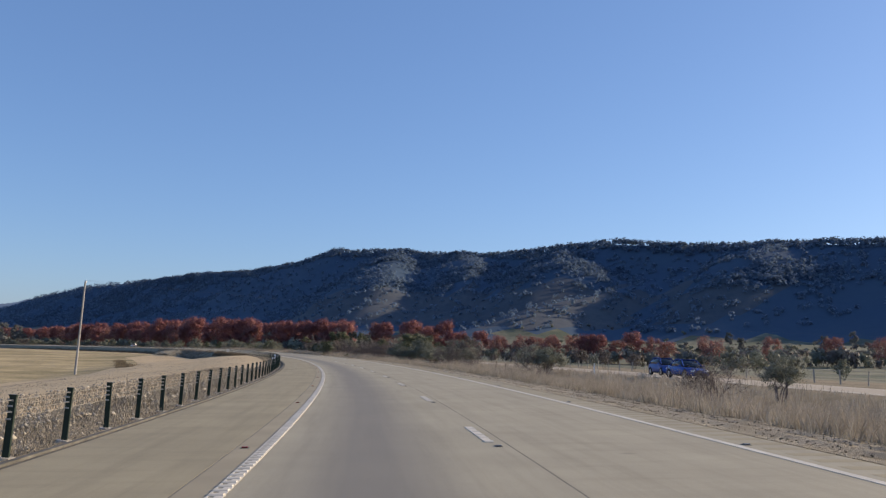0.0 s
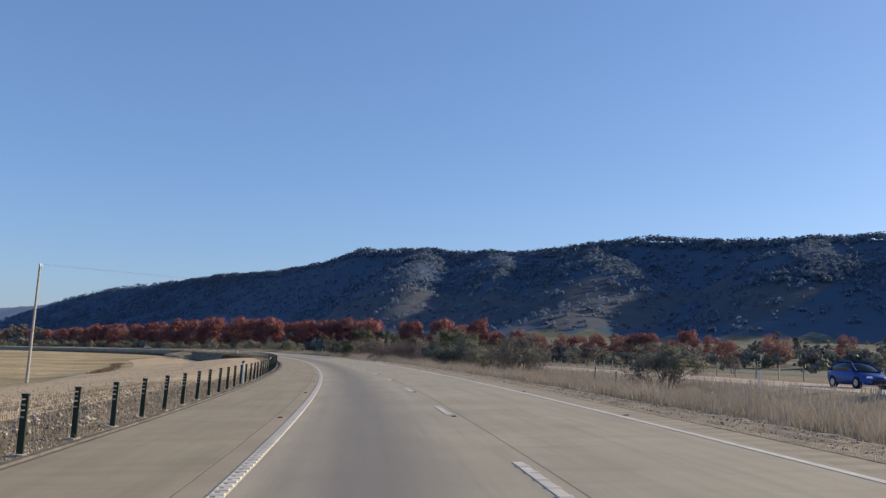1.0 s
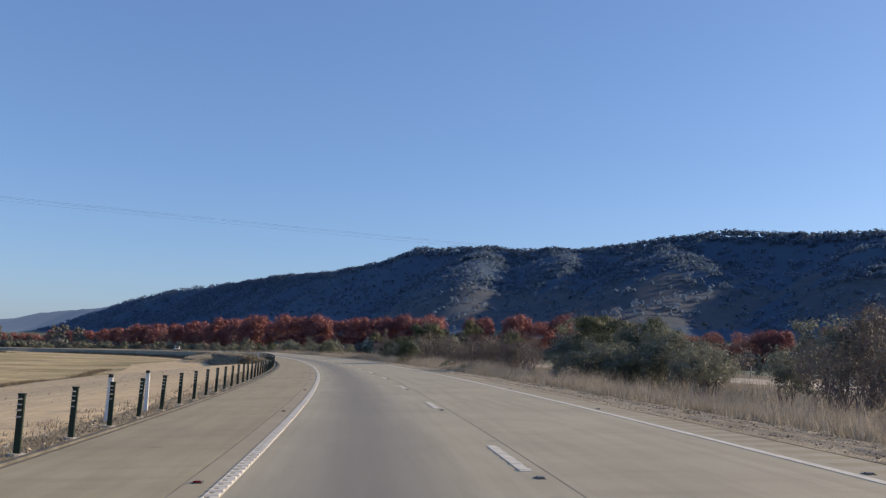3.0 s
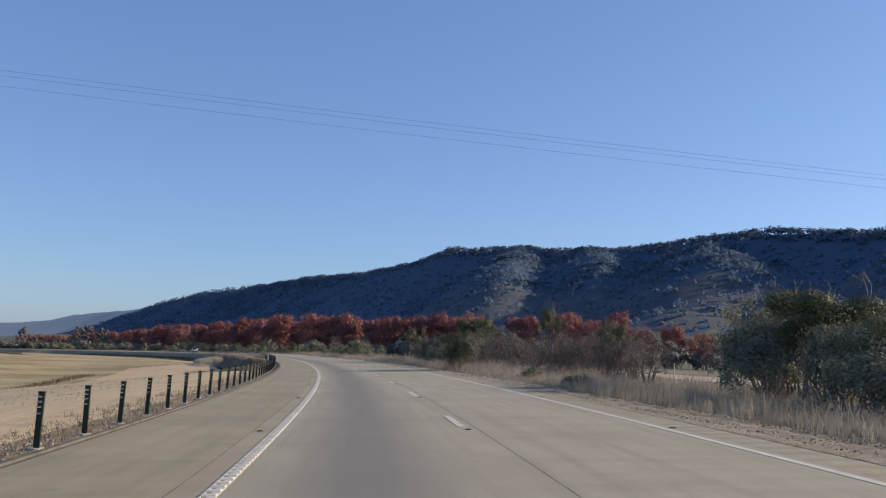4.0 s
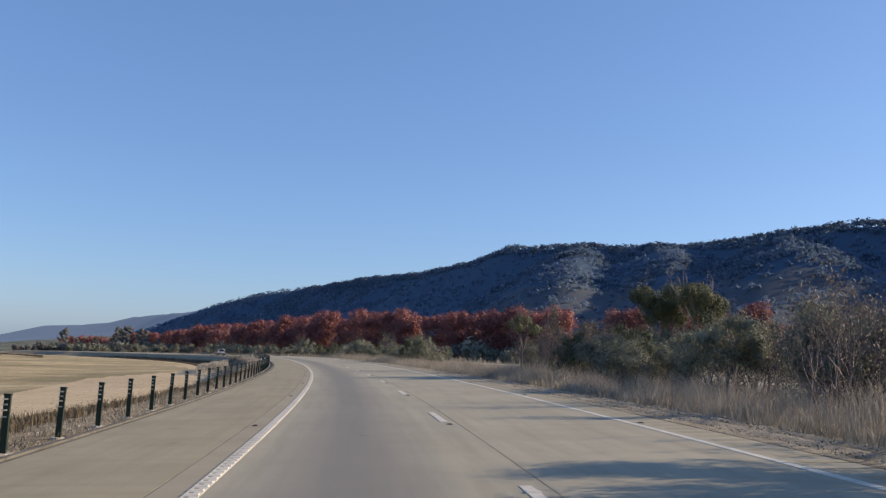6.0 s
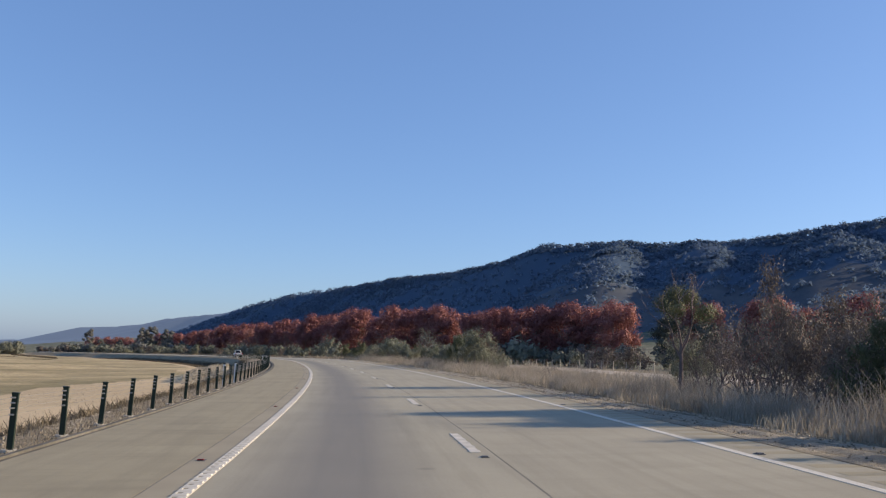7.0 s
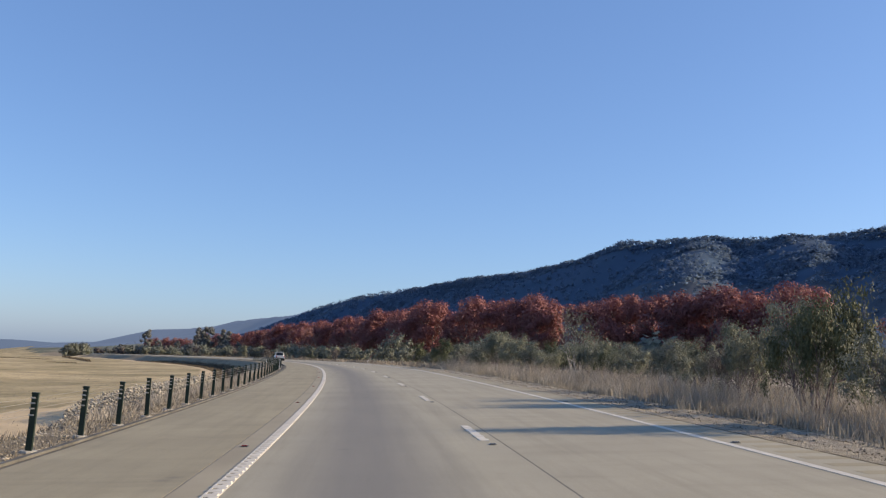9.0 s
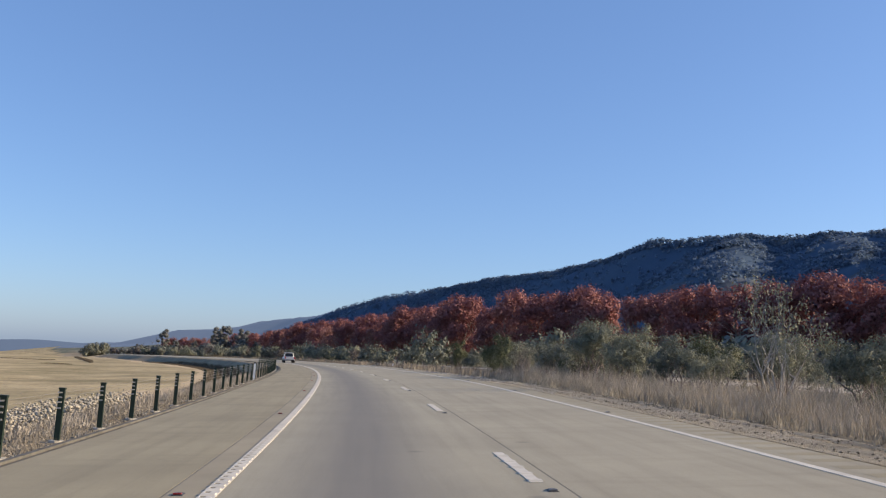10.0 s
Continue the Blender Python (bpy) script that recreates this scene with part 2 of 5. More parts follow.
CAR_BLUE = Nodes("blue_car_paint", 0.25, 0.35, 0.5).colour((0.026, 0.07, 0.28))
CAR_NAVY = Nodes("royal_blue_car_paint", 0.28, 0.3, 0.5).colour((0.022, 0.065, 0.26))
CAR_SILVER = Nodes("silver_car_paint", 0.35, 0.4, 0.5).colour((0.45, 0.46, 0.47))
CAR_GLASS = Nodes("dark_car_glass", 0.06, 0.0, 0.6).colour((0.012, 0.015, 0.02))
CAR_BLACK = Nodes("black_trim", 0.6).colour((0.015, 0.015, 0.016))
CAR_TYRE = plain("tyre_rubber", (0.018, 0.018, 0.018), 0.9)
CAR_RIM = Nodes("alloy", 0.3, 0.9).colour((0.5, 0.5, 0.52))
CAR_LAMP = Nodes("lamp_lens", 0.1, 0.0, 0.6).colour((0.75, 0.77, 0.8))
CAR_TAIL = Nodes("tail_lens", 0.15, 0.0, 0.5).colour((0.35, 0.01, 0.01))


# ---------------------------------------------------------------- mesh writing
class Buffer:
    """Collects vertices and faces of one mesh."""

    def __init__(self):
        self.v, self.f, self.uv = [], [], []

    def add(self, verts, faces):
        k = len(self.v)
        self.v.extend(verts)
        self.f.extend([tuple(i + k for i in f) for f in faces])

    def box(self, centre, size, turn=None, taper=1.0):
        m = turn or Matrix.Identity(3)
        c = Vector(centre)
        verts = []
        for z in (-0.5, 0.5):
            k = taper if z > 0 else 1.0
            for x, y in ((-0.5, -0.5), (0.5, -0.5), (0.5, 0.5), (-0.5, 0.5)):
                verts.append(c + m @ Vector((x * size[0] * k, y * size[1] * k, z * size[2])))
        self.add(verts, [(3, 2, 1, 0), (4, 5, 6, 7), (0, 1, 5, 4), (1, 2, 6, 5), (2, 3, 7, 6), (3, 0, 4, 7)])

    def tube(self, a, b, ra, rb, sides=5, caps=False):
        a, b = Vector(a), Vector(b)
        d = (b - a)
        if d.length < 1e-6:
            return
        d.normalize()
        u = d.orthogonal().normalized()
        w = d.cross(u)
        verts = []
        for p, r in ((a, ra), (b, rb)):
            for i in range(sides):
                t = 2 * math.pi * i / sides
                verts.append(p + r * (math.cos(t) * u + math.sin(t) * w))
        faces = [(i, (i + 1) % sides, sides + (i + 1) % sides, sides + i) for i in range(sides)]
        if caps:
            faces += [tuple(range(sides - 1, -1, -1)), tuple(range(sides, 2 * sides))]
        self.add(verts, faces)

    def mesh(self, name, smooth=False):
        me = bpy.data.meshes.new(name)
        me.from_pydata(self.v, [], self.f)
        me.update()
        if smooth:
            me.polygons.foreach_set("use_smooth", [True] * len(me.polygons))
        return me


def fast_mesh(name, verts, faces, smooth=False):
    """A mesh from arrays; the faces all have the same number of corners."""
    me = bpy.data.meshes.new(name)
    n, k = faces.shape
    me.vertices.add(len(verts))
    me.vertices.foreach_set("co", np.asarray(verts, dtype=np.float32).ravel())
    me.loops.add(n * k)
    me.loops.foreach_set("vertex_index", faces.astype(np.int32).ravel())
    me.polygons.add(n)
    me.polygons.foreach_set("loop_start", (np.arange(n) * k).astype(np.int32))
    if smooth:
        me.polygons.foreach_set("use_smooth", np.ones(n, dtype=bool))
    me.update(calc_edges=True)
    return me


def part(name, mesh, material, parent=None, label=""):
    if isinstance(mesh, Buffer):
        mesh = mesh.mesh(name)
    ob = new(name, mesh)
    if material and not mesh.materials:
        mesh.materials.append(material)
    if parent is not None:
        ob.parent = parent
    return tagged(ob, label)


def smoothstep(a, b, x):
    t = np.clip((x - a) / (b - a), 0, 1)
    return t * t * (3 - 2 * t)


# ---------------------------------------------------------------- the lie of the land
RIDGE = np.array(((1500, 100, 60), (1000, 430, 70), (760, 700, 105), (570, 960, 127), (420, 1120, 131), (300, 1280, 148),
                  (160, 1480, 143), (30, 1620, 158), (-95, 1755, 170), (-180, 1870, 154), (-310, 2060, 146), (-430, 2235, 150),
                  (-560, 2420, 149), (-700, 2590, 146), (-890, 2770, 137), (-945, 2812, 130), (-1000, 2852, 118), (-1250, 3170, 97),
                  (-1780, 3614, 72), (-2254, 3877, 42), (-2350, 3920, 20), (-2500, 4000, 2)), dtype=float)

# spurs that reach out of the range's shade into the low sun: places and heights from the crest down
SPURS = (((30, 1620, 158), (15, 1480, 131), (5, 1350, 98), (0, 1230, 68), (-8, 1120, 38), (-15, 1030, 8)),
         ((132, 1510, 146), (140, 1400, 129), (134, 1303, 106), (112, 1200, 74), (92, 1110, 42), (70, 1020, 8)),
         ((300, 1060, 70), (225, 985, 50), (150, 925, 33), (95, 880, 12)),
         ((250, 1250, 126), (243, 1150, 107), (200, 1090, 72), (165, 1030, 36)),
         ((470, 1060, 128), (430, 1000, 110), (395, 950, 82), (350, 890, 44)))


def wave(x, y, size, seed):
    """Smooth, cheap, repeatable unevenness of about -1 to 1."""
    r = np.random.RandomState(seed)
    out = np.zeros_like(x)
    for k in range(6):
        a, ph = r.uniform(0, 2 * np.pi), r.uniform(0, 2 * np.pi)
        f = 2 * np.pi / size * (0.6 + 0.35 * k)
        out = out + np.sin((x * np.cos(a) + y * np.sin(a)) * f + ph) / (1 + 0.5 * k)
    return out / 2.2


def ridge_parts(x, y):
    """How high the range stands over the plain at x, y, and how far in front of its crest that is."""
    best = np.full(x.shape, 1e9)
    side, high, run_on = np.zeros_like(x), np.zeros_like(x), np.zeros_like(x)
    run = 0.0
    for a, b in zip(RIDGE[:-1], RIDGE[1:]):
        d = b[:2] - a[:2]
        n = np.hypot(*d)
        t = np.clip(((x - a[0]) * d[0] + (y - a[1]) * d[1]) / n ** 2, 0, 1)
        px, py = a[0] + t * d[0], a[1] + t * d[1]
        dist = np.hypot(x - px, y - py)
        near = dist < best
        best = np.where(near, dist, best)
        s = np.sign((x - a[0]) * d[1] - (y - a[1]) * d[0])
        side, high = np.where(near, s, side), np.where(near, a[2] + t * (b[2] - a[2]), high)
        run_on = np.where(near, run + t * n, run_on)
        run += n
    d = best * -side           # towards the road, positive
    width = 292 + 30 * np.sin(run_on / 170.0) + 20 * np.sin(run_on / 71.0 + 1) - 15 * smoothstep(1880, 2080, y)
    u = np.clip(d / width, 0, 1)
    front = (1 - u) ** 1.3
    gully = np.sin(run_on / 62.0 + 2.2 * np.sin(run_on / 140.0) + d / 260.0)
    front = front * np.where(u > 0.02, 1 + 0.16 * gully * np.sin(np.pi * u) ** 1.7, 1)
    back = np.clip(1 - 0.00045 * -d, 0.1, 1)
    h = high * np.where(d > 0, front, back) * (1 + 0.02 * wave(x, y, 120, 3))
    lit = np.zeros_like(x)
    for line in SPURS:
        line = np.array(line, dtype=float)
        top = np.full(x.shape, -1e9)
        for a, b in zip(line[:-1], line[1:]):
            g = b[:2] - a[:2]
            t = np.clip(((x - a[0]) * g[0] + (y - a[1]) * g[1]) / (g @ g), 0, 1)
            off = np.hypot(x - a[0] - t * g[0], y - a[1] - t * g[1])
            top = np.maximum(top, a[2] + t * (b[2] - a[2]) - 0.0022 * off ** 2 - 0.26 * off)
        rise = top + 4 * wave(x, y, 55, 13) - h
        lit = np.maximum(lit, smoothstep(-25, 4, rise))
        h = h + np.log1p(np.exp(np.clip(rise / 7.0, -30, 30))) * 7.0 * smoothstep(-45, -10, rise)
    return h, d, lit


def ridge_height(x, y):
    return ridge_parts(x, y)[0]


def across(x, y):
    """Metres to the right of the lane line."""
    a = TAIL / R
    ex, ey = -R + R * math.cos(a), R * math.sin(a)
    tail = (x - ex) * math.cos(a) + (y - ey) * math.sin(a)
    turn = np.arctan2(y, x + R)
    return np.where((turn > a) & (turn < a + math.pi), tail, np.hypot(x + R, y) - R)


def along(x, y):
    """Metres along the lane line."""
    a = TAIL / R
    ex, ey = -R + R * math.cos(a), R * math.sin(a)
    turn = np.arctan2(y, x + R)
    return np.where((turn > a) & (turn < a + math.pi), TAIL - (x - ex) * math.sin(a) + (y - ey) * math.cos(a), turn * R)


def verge_edge(s):
    """Where the gravel verge ends on the lake side: wider at first."""
    return -7.8 - 1.5 * (1 - smoothstep(52, 92, s))


def ground_height(x, y):
    x, y = np.asarray(x, dtype=float), np.asarray(y, dtype=float)
    lat = across(x, y)
    bed = BANK * np.clip(lat, -8, 6) - 0.07 + 0.05 * smoothstep(4.68, 5.0, lat)
    # inside of the bend: verge, bank, the dry lake plain
    s = along(x, y)
    deep = 1 - 0.5 * smoothstep(250, 400, s)
    edge = verge_edge(s)
    steep = smoothstep(185, 220, s)
    bank = steep * 2.5 * smoothstep(edge, edge - 4.6, lat) + (1 - steep) * (1.1 * smoothstep(edge, edge - 15, lat) + 1.4 * smoothstep(-20, -42, lat))
    drop = -bank * (1 - 0.12 * smoothstep(250, 400, s)) + deep * (-1.3 * smoothstep(-12.4, -42, lat)
            - 1.3 * smoothstep(-42, -150, lat) - 2.0 * smoothstep(-150, -500, lat))
    drop = drop + 0.25 * wave(x, y, 60, 5) * smoothstep(-20, -45, lat)
    # outside: shallow median, far carriageway, rising paddocks
    rise = (-0.72 + 0.3 * smoothstep(120, 180, s)) * smoothstep(6, 11, lat) * (1 - smoothstep(15, 21.5, lat)) + 0.10 * wave(x, y, 14, 7) * smoothstep(5.6, 8, lat) * (1 - smoothstep(19, 21.5, lat))
    rise = rise + 0.07 * smoothstep(19, 21.5, lat)
    rise = rise + 22 * smoothstep(90, 620, lat) + 0.8 * wave(x, y, 150, 9) * smoothstep(60, 160, lat)
    z = bed + np.where(lat < 0, drop, rise)
    sunk = -np.minimum(7.5, 0.8 * (np.maximum(0, s - 330) / 100) ** 1.2)
    z = z + sunk * (1 - smoothstep(45, 130, lat)) * smoothstep(-700, -300, lat)
    z = z - np.minimum(20, 0.03 * np.maximum(0, s - 990)) * (1 - smoothstep(250, 500, lat)) * smoothstep(-60, 0, lat)
    away = np.hypot(x + 54, y - 286)
    z = z - 0.0155 * np.maximum(0, away - 700) * smoothstep(10, -60, lat)
    return z + np.where(lat > 60, ridge_height(x, y), 0) * smoothstep(60, 300, lat)


def ground_at(s, lat):
    p = on_curve(s, lat)
    return float(ground_height(np.array([p.x]), np.array([p.y]))[0])


def make_ground():
    ss = np.concatenate((np.linspace(-R * math.pi, -420, 20), np.arange(-400, -60, 20), np.arange(-60, 420, 3.0),
                         np.arange(420, 1560, 7.0), np.linspace(1570, R * math.pi, 24)))
    lats = np.concatenate((-R + np.array((1, 60, 160, 280)), np.arange(-560, -200, 25), np.arange(-200, -40, 8), np.arange(-40, -18, 2.0),
                           np.arange(-18, -8.2, 0.5), (-8.2, -7.8, -7.4, -6.9, -6.62, -6.2), (-4, 0, 3, 4.3, 4.68, 5.1, 5.6), np.arange(6.2, 22, 0.9),
                           np.arange(22, 72, 3), np.arange(72, 300, 12), np.arange(300, 2700, 30), (2800, 3100, 3500, 4200, 5200, 6500, 9000, 14000)))
    S, L = np.meshgrid(ss, lats, indexing="ij")
    a = S / R
    x, y = -R + (R + L) * np.cos(a), (R + L) * np.sin(a)
    z = ground_height(x.ravel(), y.ravel())
    verts = np.stack((x.ravel(), y.ravel(), z), 1)
    n, m = S.shape
    i = (np.arange(n - 1)[:, None] * m + np.arange(m - 1)[None]).ravel()
    quads = np.stack((i, i + 1, i + m + 1, i + m), 1)[:, ::-1]
    me = fast_mesh("ground", verts, quads, True)
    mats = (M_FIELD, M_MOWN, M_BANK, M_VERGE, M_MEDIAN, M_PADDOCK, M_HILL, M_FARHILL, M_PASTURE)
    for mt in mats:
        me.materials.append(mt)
    xc, yc = ((x[:-1, :-1] + x[1:, 1:]) / 2).ravel(), ((y[:-1, :-1] + y[1:, 1:]) / 2).ravel()
    lc = across(xc, yc)
    hill = ridge_height(xc, yc)
    k = np.zeros(len(lc), dtype=np.int32)
    edge = -31 + 3 * wave(xc, yc, 60, 21) - 22 * smoothstep(150, 60, yc) + 12 * smoothstep(270, 330, yc)
    k[(lc > edge) & (lc < -13.5)] = 1
    sc = along(xc, yc)
    lip = verge_edge(sc) - 0.2
    k[(lc >= -13.5) & (lc < lip)] = 2
    k[(lc >= -13.5) & (lc < lip) & (sc < 185)] = 1
    k[(lc >= lip) & (lc < 5.6)] = 3
    k[(lc >= 5.6)] = 4
    k[(lc >= 54 + 9 * wave(xc, yc, 45, 41))] = 5
    # the hazed blue ground colour starts only far out from the road
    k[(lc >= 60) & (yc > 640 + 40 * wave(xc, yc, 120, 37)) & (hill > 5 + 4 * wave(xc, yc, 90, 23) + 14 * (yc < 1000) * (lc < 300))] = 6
    # the farthest ridge gets the glowing haze colour too
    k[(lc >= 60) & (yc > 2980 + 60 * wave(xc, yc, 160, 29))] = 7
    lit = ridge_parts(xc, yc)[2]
    # low spurs inside the lit mask take the paler hazed pasture colour
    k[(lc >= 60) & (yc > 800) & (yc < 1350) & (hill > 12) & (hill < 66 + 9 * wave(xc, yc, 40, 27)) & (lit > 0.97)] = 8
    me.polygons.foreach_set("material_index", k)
    return tagged(new("ground", me), "dry grassy plain rising to a wooded range", "ground", kind="structure")


ground = make_ground()


# ---------------------------------------------------------------- road
def strip(name, s0, s1, lat0, lat1, material, step=3.0, lift=0.0, thick=0.12, parent=None, label="", banked=True, level=0.0):
    """A band of paving along the bend, with its thickness; its map is metres across and along."""
    n = max(1, int(math.ceil((s1 - s0) / step)))
    b = Buffer()
    uv = []
    for i in range(n + 1):
        s = s0 + (s1 - s0) * i / n
        for lat, dz in ((lat0, -thick), (lat0, 0), (lat1, 0), (lat1, -thick)):
            b.v.append(on_curve(s, lat, (BANK * lat if banked else level) + lift + dz))
            uv.append((lat, s))
    for i in range(n):
        k = 4 * i
        b.f += [(k + 1, k, k + 4, k + 5), (k + 2, k + 1, k + 5, k + 6), (k + 3, k + 2, k + 6, k + 7)]
    b.f += [(0, 1, 2, 3), (4 * n + 3, 4 * n + 2, 4 * n + 1, 4 * n)]
    me = b.mesh(name)
    layer = me.uv_layers.new(name="UVMap")
    for loop in me.loops:
        layer.data[loop.index].uv = uv[loop.vertex_index]
    return part(name, me, material, parent, label)


road = tagged(new("road"), "pale concrete dual carriageway curving past a dry lake", "road", kind="structure")
strip("inner_lane", -60, 1000, -3.905, 0.225, M_LANE, parent=road, label="concrete lane with a grey worn band")
strip("outer_lane", -60, 1000, 0.25, 4.68, M_LANE2, parent=road)
strip("shoulder", 329.5, 1000, -6.40, -3.932, M_SHOULDER, parent=road)
strip("kerb", -60, 500, -6.60, -6.50, M_KERB, lift=0.03, parent=road, label="low worn concrete kerb")
strip("gutter", -60, 500, -6.485, -6.405, M_EDGE, lift=-0.004, parent=road, label="dark silt along the kerb")
strip("joint", -60, 420, -3.929, -3.906, M_JOINT, lift=-0.0015, thick=0.05, parent=road, label="dark joint between slabs")
strip("joint", -60, 420, 0.2265, 0.2485, M_JOINT, lift=-0.0015, thick=0.05, parent=road, label="dark joint between slabs")

left_line = strip("edge_line", -60, 700, -3.475, -3.38, M_PAINT, lift=0.006, thick=0.01, parent=road, label="white painted line")
strip("edge_line", -60, 700, 3.69, 3.83, M_PAINT, lift=0.006, thick=0.01, parent=road, label="white painted line")


def rumble_ribs(s0, s1, lat0, lat1, gap):
    b = Buffer()
    s = s0
    while s < s1:
        w = 0.15
        z0, z1 = BANK * lat0 + 0.003, BANK * lat1 + 0.003
        b.add([on_curve(s, lat0, z0), on_curve(s, lat1, z1), on_curve(s + w, lat1, z1), on_curve(s + w, lat0, z0),
               on_curve(s + 0.03, lat0 + 0.01, z0 + 0.014), on_curve(s + 0.03, lat1 - 0.01, z1 + 0.014),
               on_curve(s + w - 0.03, lat1 - 0.01, z1 + 0.014), on_curve(s + w - 0.03, lat0 + 0.01, z0 + 0.014)],
              [(4, 5, 6, 7), (0, 1, 5, 4), (1, 2, 6, 5), (2, 3, 7, 6), (3, 0, 4, 7)])
        s += gap
    return b


def shoulder_bars(s0, s1, lat0, lat1):
    """Low worn cross bars in the outer margin of the paving."""
    b = Buffer()
    s = s0
    while s < s1:
        z0, z1 = BANK * lat0 + 0.001, BANK * lat1 + 0.001
        b.add([on_curve(s, lat0, z0), on_curve(s, lat1, z1), on_curve(s + 0.34, lat1, z1), on_curve(s + 0.34, lat0, z0),
               on_curve(s + 0.06, lat0 + 0.03, z0 + 0.004), on_curve(s + 0.06, lat1 - 0.03, z1 + 0.004),
               on_curve(s + 0.28, lat1 - 0.03, z1 + 0.004), on_curve(s + 0.28, lat0 + 0.03, z0 + 0.004)],
              [(4, 5, 6, 7), (0, 1, 5, 4), (1, 2, 6, 5), (2, 3, 7, 6), (3, 0, 4, 7)])
        s += 0.75
    return b


part("cross_bars", shoulder_bars(-10, 345, 4.02, 4.675), M_SHOULDER, road, "low worn concrete cross bars")
part("rumble_ribbing", rumble_ribs(-20, 420, -3.555, -3.39, 0.30), M_PAINT, left_line)
strip("outer_paint", -20, 420, -3.56, -3.535, M_PAINT, lift=0.005, thick=0.008, parent=left_line)

DASH0 = 17.63
k = -3
while DASH0 + 12 * k < 620:
    s = DASH0 + 12 * k
    dash = strip("lane_dash", s - 3.0, s, -0.07, 0.07, M_PAINT, step=1.5, lift=0.006, thick=0.01, parent=road)
    if s < 420:
        part("rumble_ribbing", rumble_ribs(s - 2.95, s - 0.1, -0.085, 0.085, 0.6), M_PAINT, dash)
    k += 1

# far carriageway
far_road = tagged(new("road_far"), "pale far carriageway beyond the grassy median", "road", kind="structure")
strip("lane", -260, 1000, 22.2, 32.2, M_FARROAD, step=6, parent=far_road, banked=False, level=0.30)
strip("edge_line", -260, 500, 23.4, 23.52, M_PAINT, step=6, lift=0.006, thick=0.01, parent=far_road, banked=False, level=0.30)
strip("edge_line", -260, 500, 30.6, 30.72, M_PAINT, step=6, lift=0.006, thick=0.01, parent=far_road, banked=False, level=0.30)


# range across the lake, far off; its haze is painted blue and glows
def far_range():
    b = Buffer()
    n = 90
    for i in range(n + 1):
        t = radians(20 + 70 * i / n)
        u = i / n
        far = 20 + 70 * u
        h = 4 + 17 * math.exp(-((far - 39.0) / 2.2) ** 2) + 10 * math.exp(-((far - 47.0) / 4.0) ** 2) + 1.5 * math.sin(u * 60) - 26
        for r, z in ((4300, -90), (4420, h * 0.75), (4520, h), (4700, -90)):
            b.v.append(Vector((-54 - math.sin(t) * r, 286 + math.cos(t) * r, z)))
    for i in range(n):
        for j in range(3):
            k = 4 * i + j
            b.f.append((k, k + 1, k + 5, k + 4))
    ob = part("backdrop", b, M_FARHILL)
    tagged(ob, "hazy blue hills across the dry lake", "hills", kind="structure")


far_range()



def dirt_shoulder():
    """The rutted dirt strip between the paving and the grass of the median."""
    ss, ls = np.arange(-12, 420, 0.45), np.linspace(4.70, 6.7, 15)
    S, L = np.meshgrid(ss, ls, indexing="ij")
    u = (L - 4.70) / 2.0
    rut = 0.022 * np.sin(L * 9.5 + 0.9 * np.sin(S * 0.13) + 0.5 * np.sin(S * 0.41)) + 0.012 * np.sin(S * 2.9 + L * 7) * np.sin(S * 0.83)
    r = np.random.RandomState(19)
    z = BANK * np.clip(L, -8, 6) + 0.004 + (rut + r.normal(0, 0.009, S.shape)) * np.minimum(1, 5 * u) - 0.07 * u ** 3
    edge = 0.35 * np.sin(S * 0.31) * np.sin(S * 0.11 + 1) + 0.18 * np.sin(S * 1.7)
    L2 = L + np.where(u > 0.5, edge * (u - 0.5) * 2, 0)
    a = S / R
    x, y = -R + (R + L2) * np.cos(a), (R + L2) * np.sin(a)
    dips = np.array([on_curve(s, 0, 0.0).z for s in ss])[:, None]
    verts = np.stack((x, y, z + dips), 2).reshape(-1, 3)
    n, m = S.shape
    i = (np.arange(n - 1)[:, None] * m + np.arange(m - 1)[None]).ravel()
    me = fast_mesh("dirt_shoulder", verts, np.stack((i, i + 1, i + m + 1, i + m), 1)[:, ::-1], True)
    me.materials.append(M_DIRT)
    tagged(new("dirt_shoulder", me), "rutted pale dirt strip beside the paving", "dirt", kind="structure")


dirt_shoulder()


# ---------------------------------------------------------------- plants
def leaf_cards(points, size, rng, facing=None):
    """A four-cornered leaf or spray at every point, turned at random, or roughly square to the way it faces."""
    n = len(points)
    d = rng.normal(size=(n, 3))
    if facing is not None:
        d = np.cross(d, facing + rng.normal(0, 0.35, (n, 3)))
    d /= np.linalg.norm(d, axis=1)[:, None]
    e = np.cross(d, rng.normal(size=(n, 3)) if facing is None else facing)
    e /= np.linalg.norm(e, axis=1)[:, None]
    k = size * rng.uniform(0.6, 1.35, n)[:, None]
    verts = np.stack((points - d * k, points + e * k * 0.55 + d * k * 0.1, points + d * k, points - e * k * 0.55 - d * k * 0.1), 1).reshape(-1, 3)
    return verts, np.arange(4 * n).reshape(n, 4)


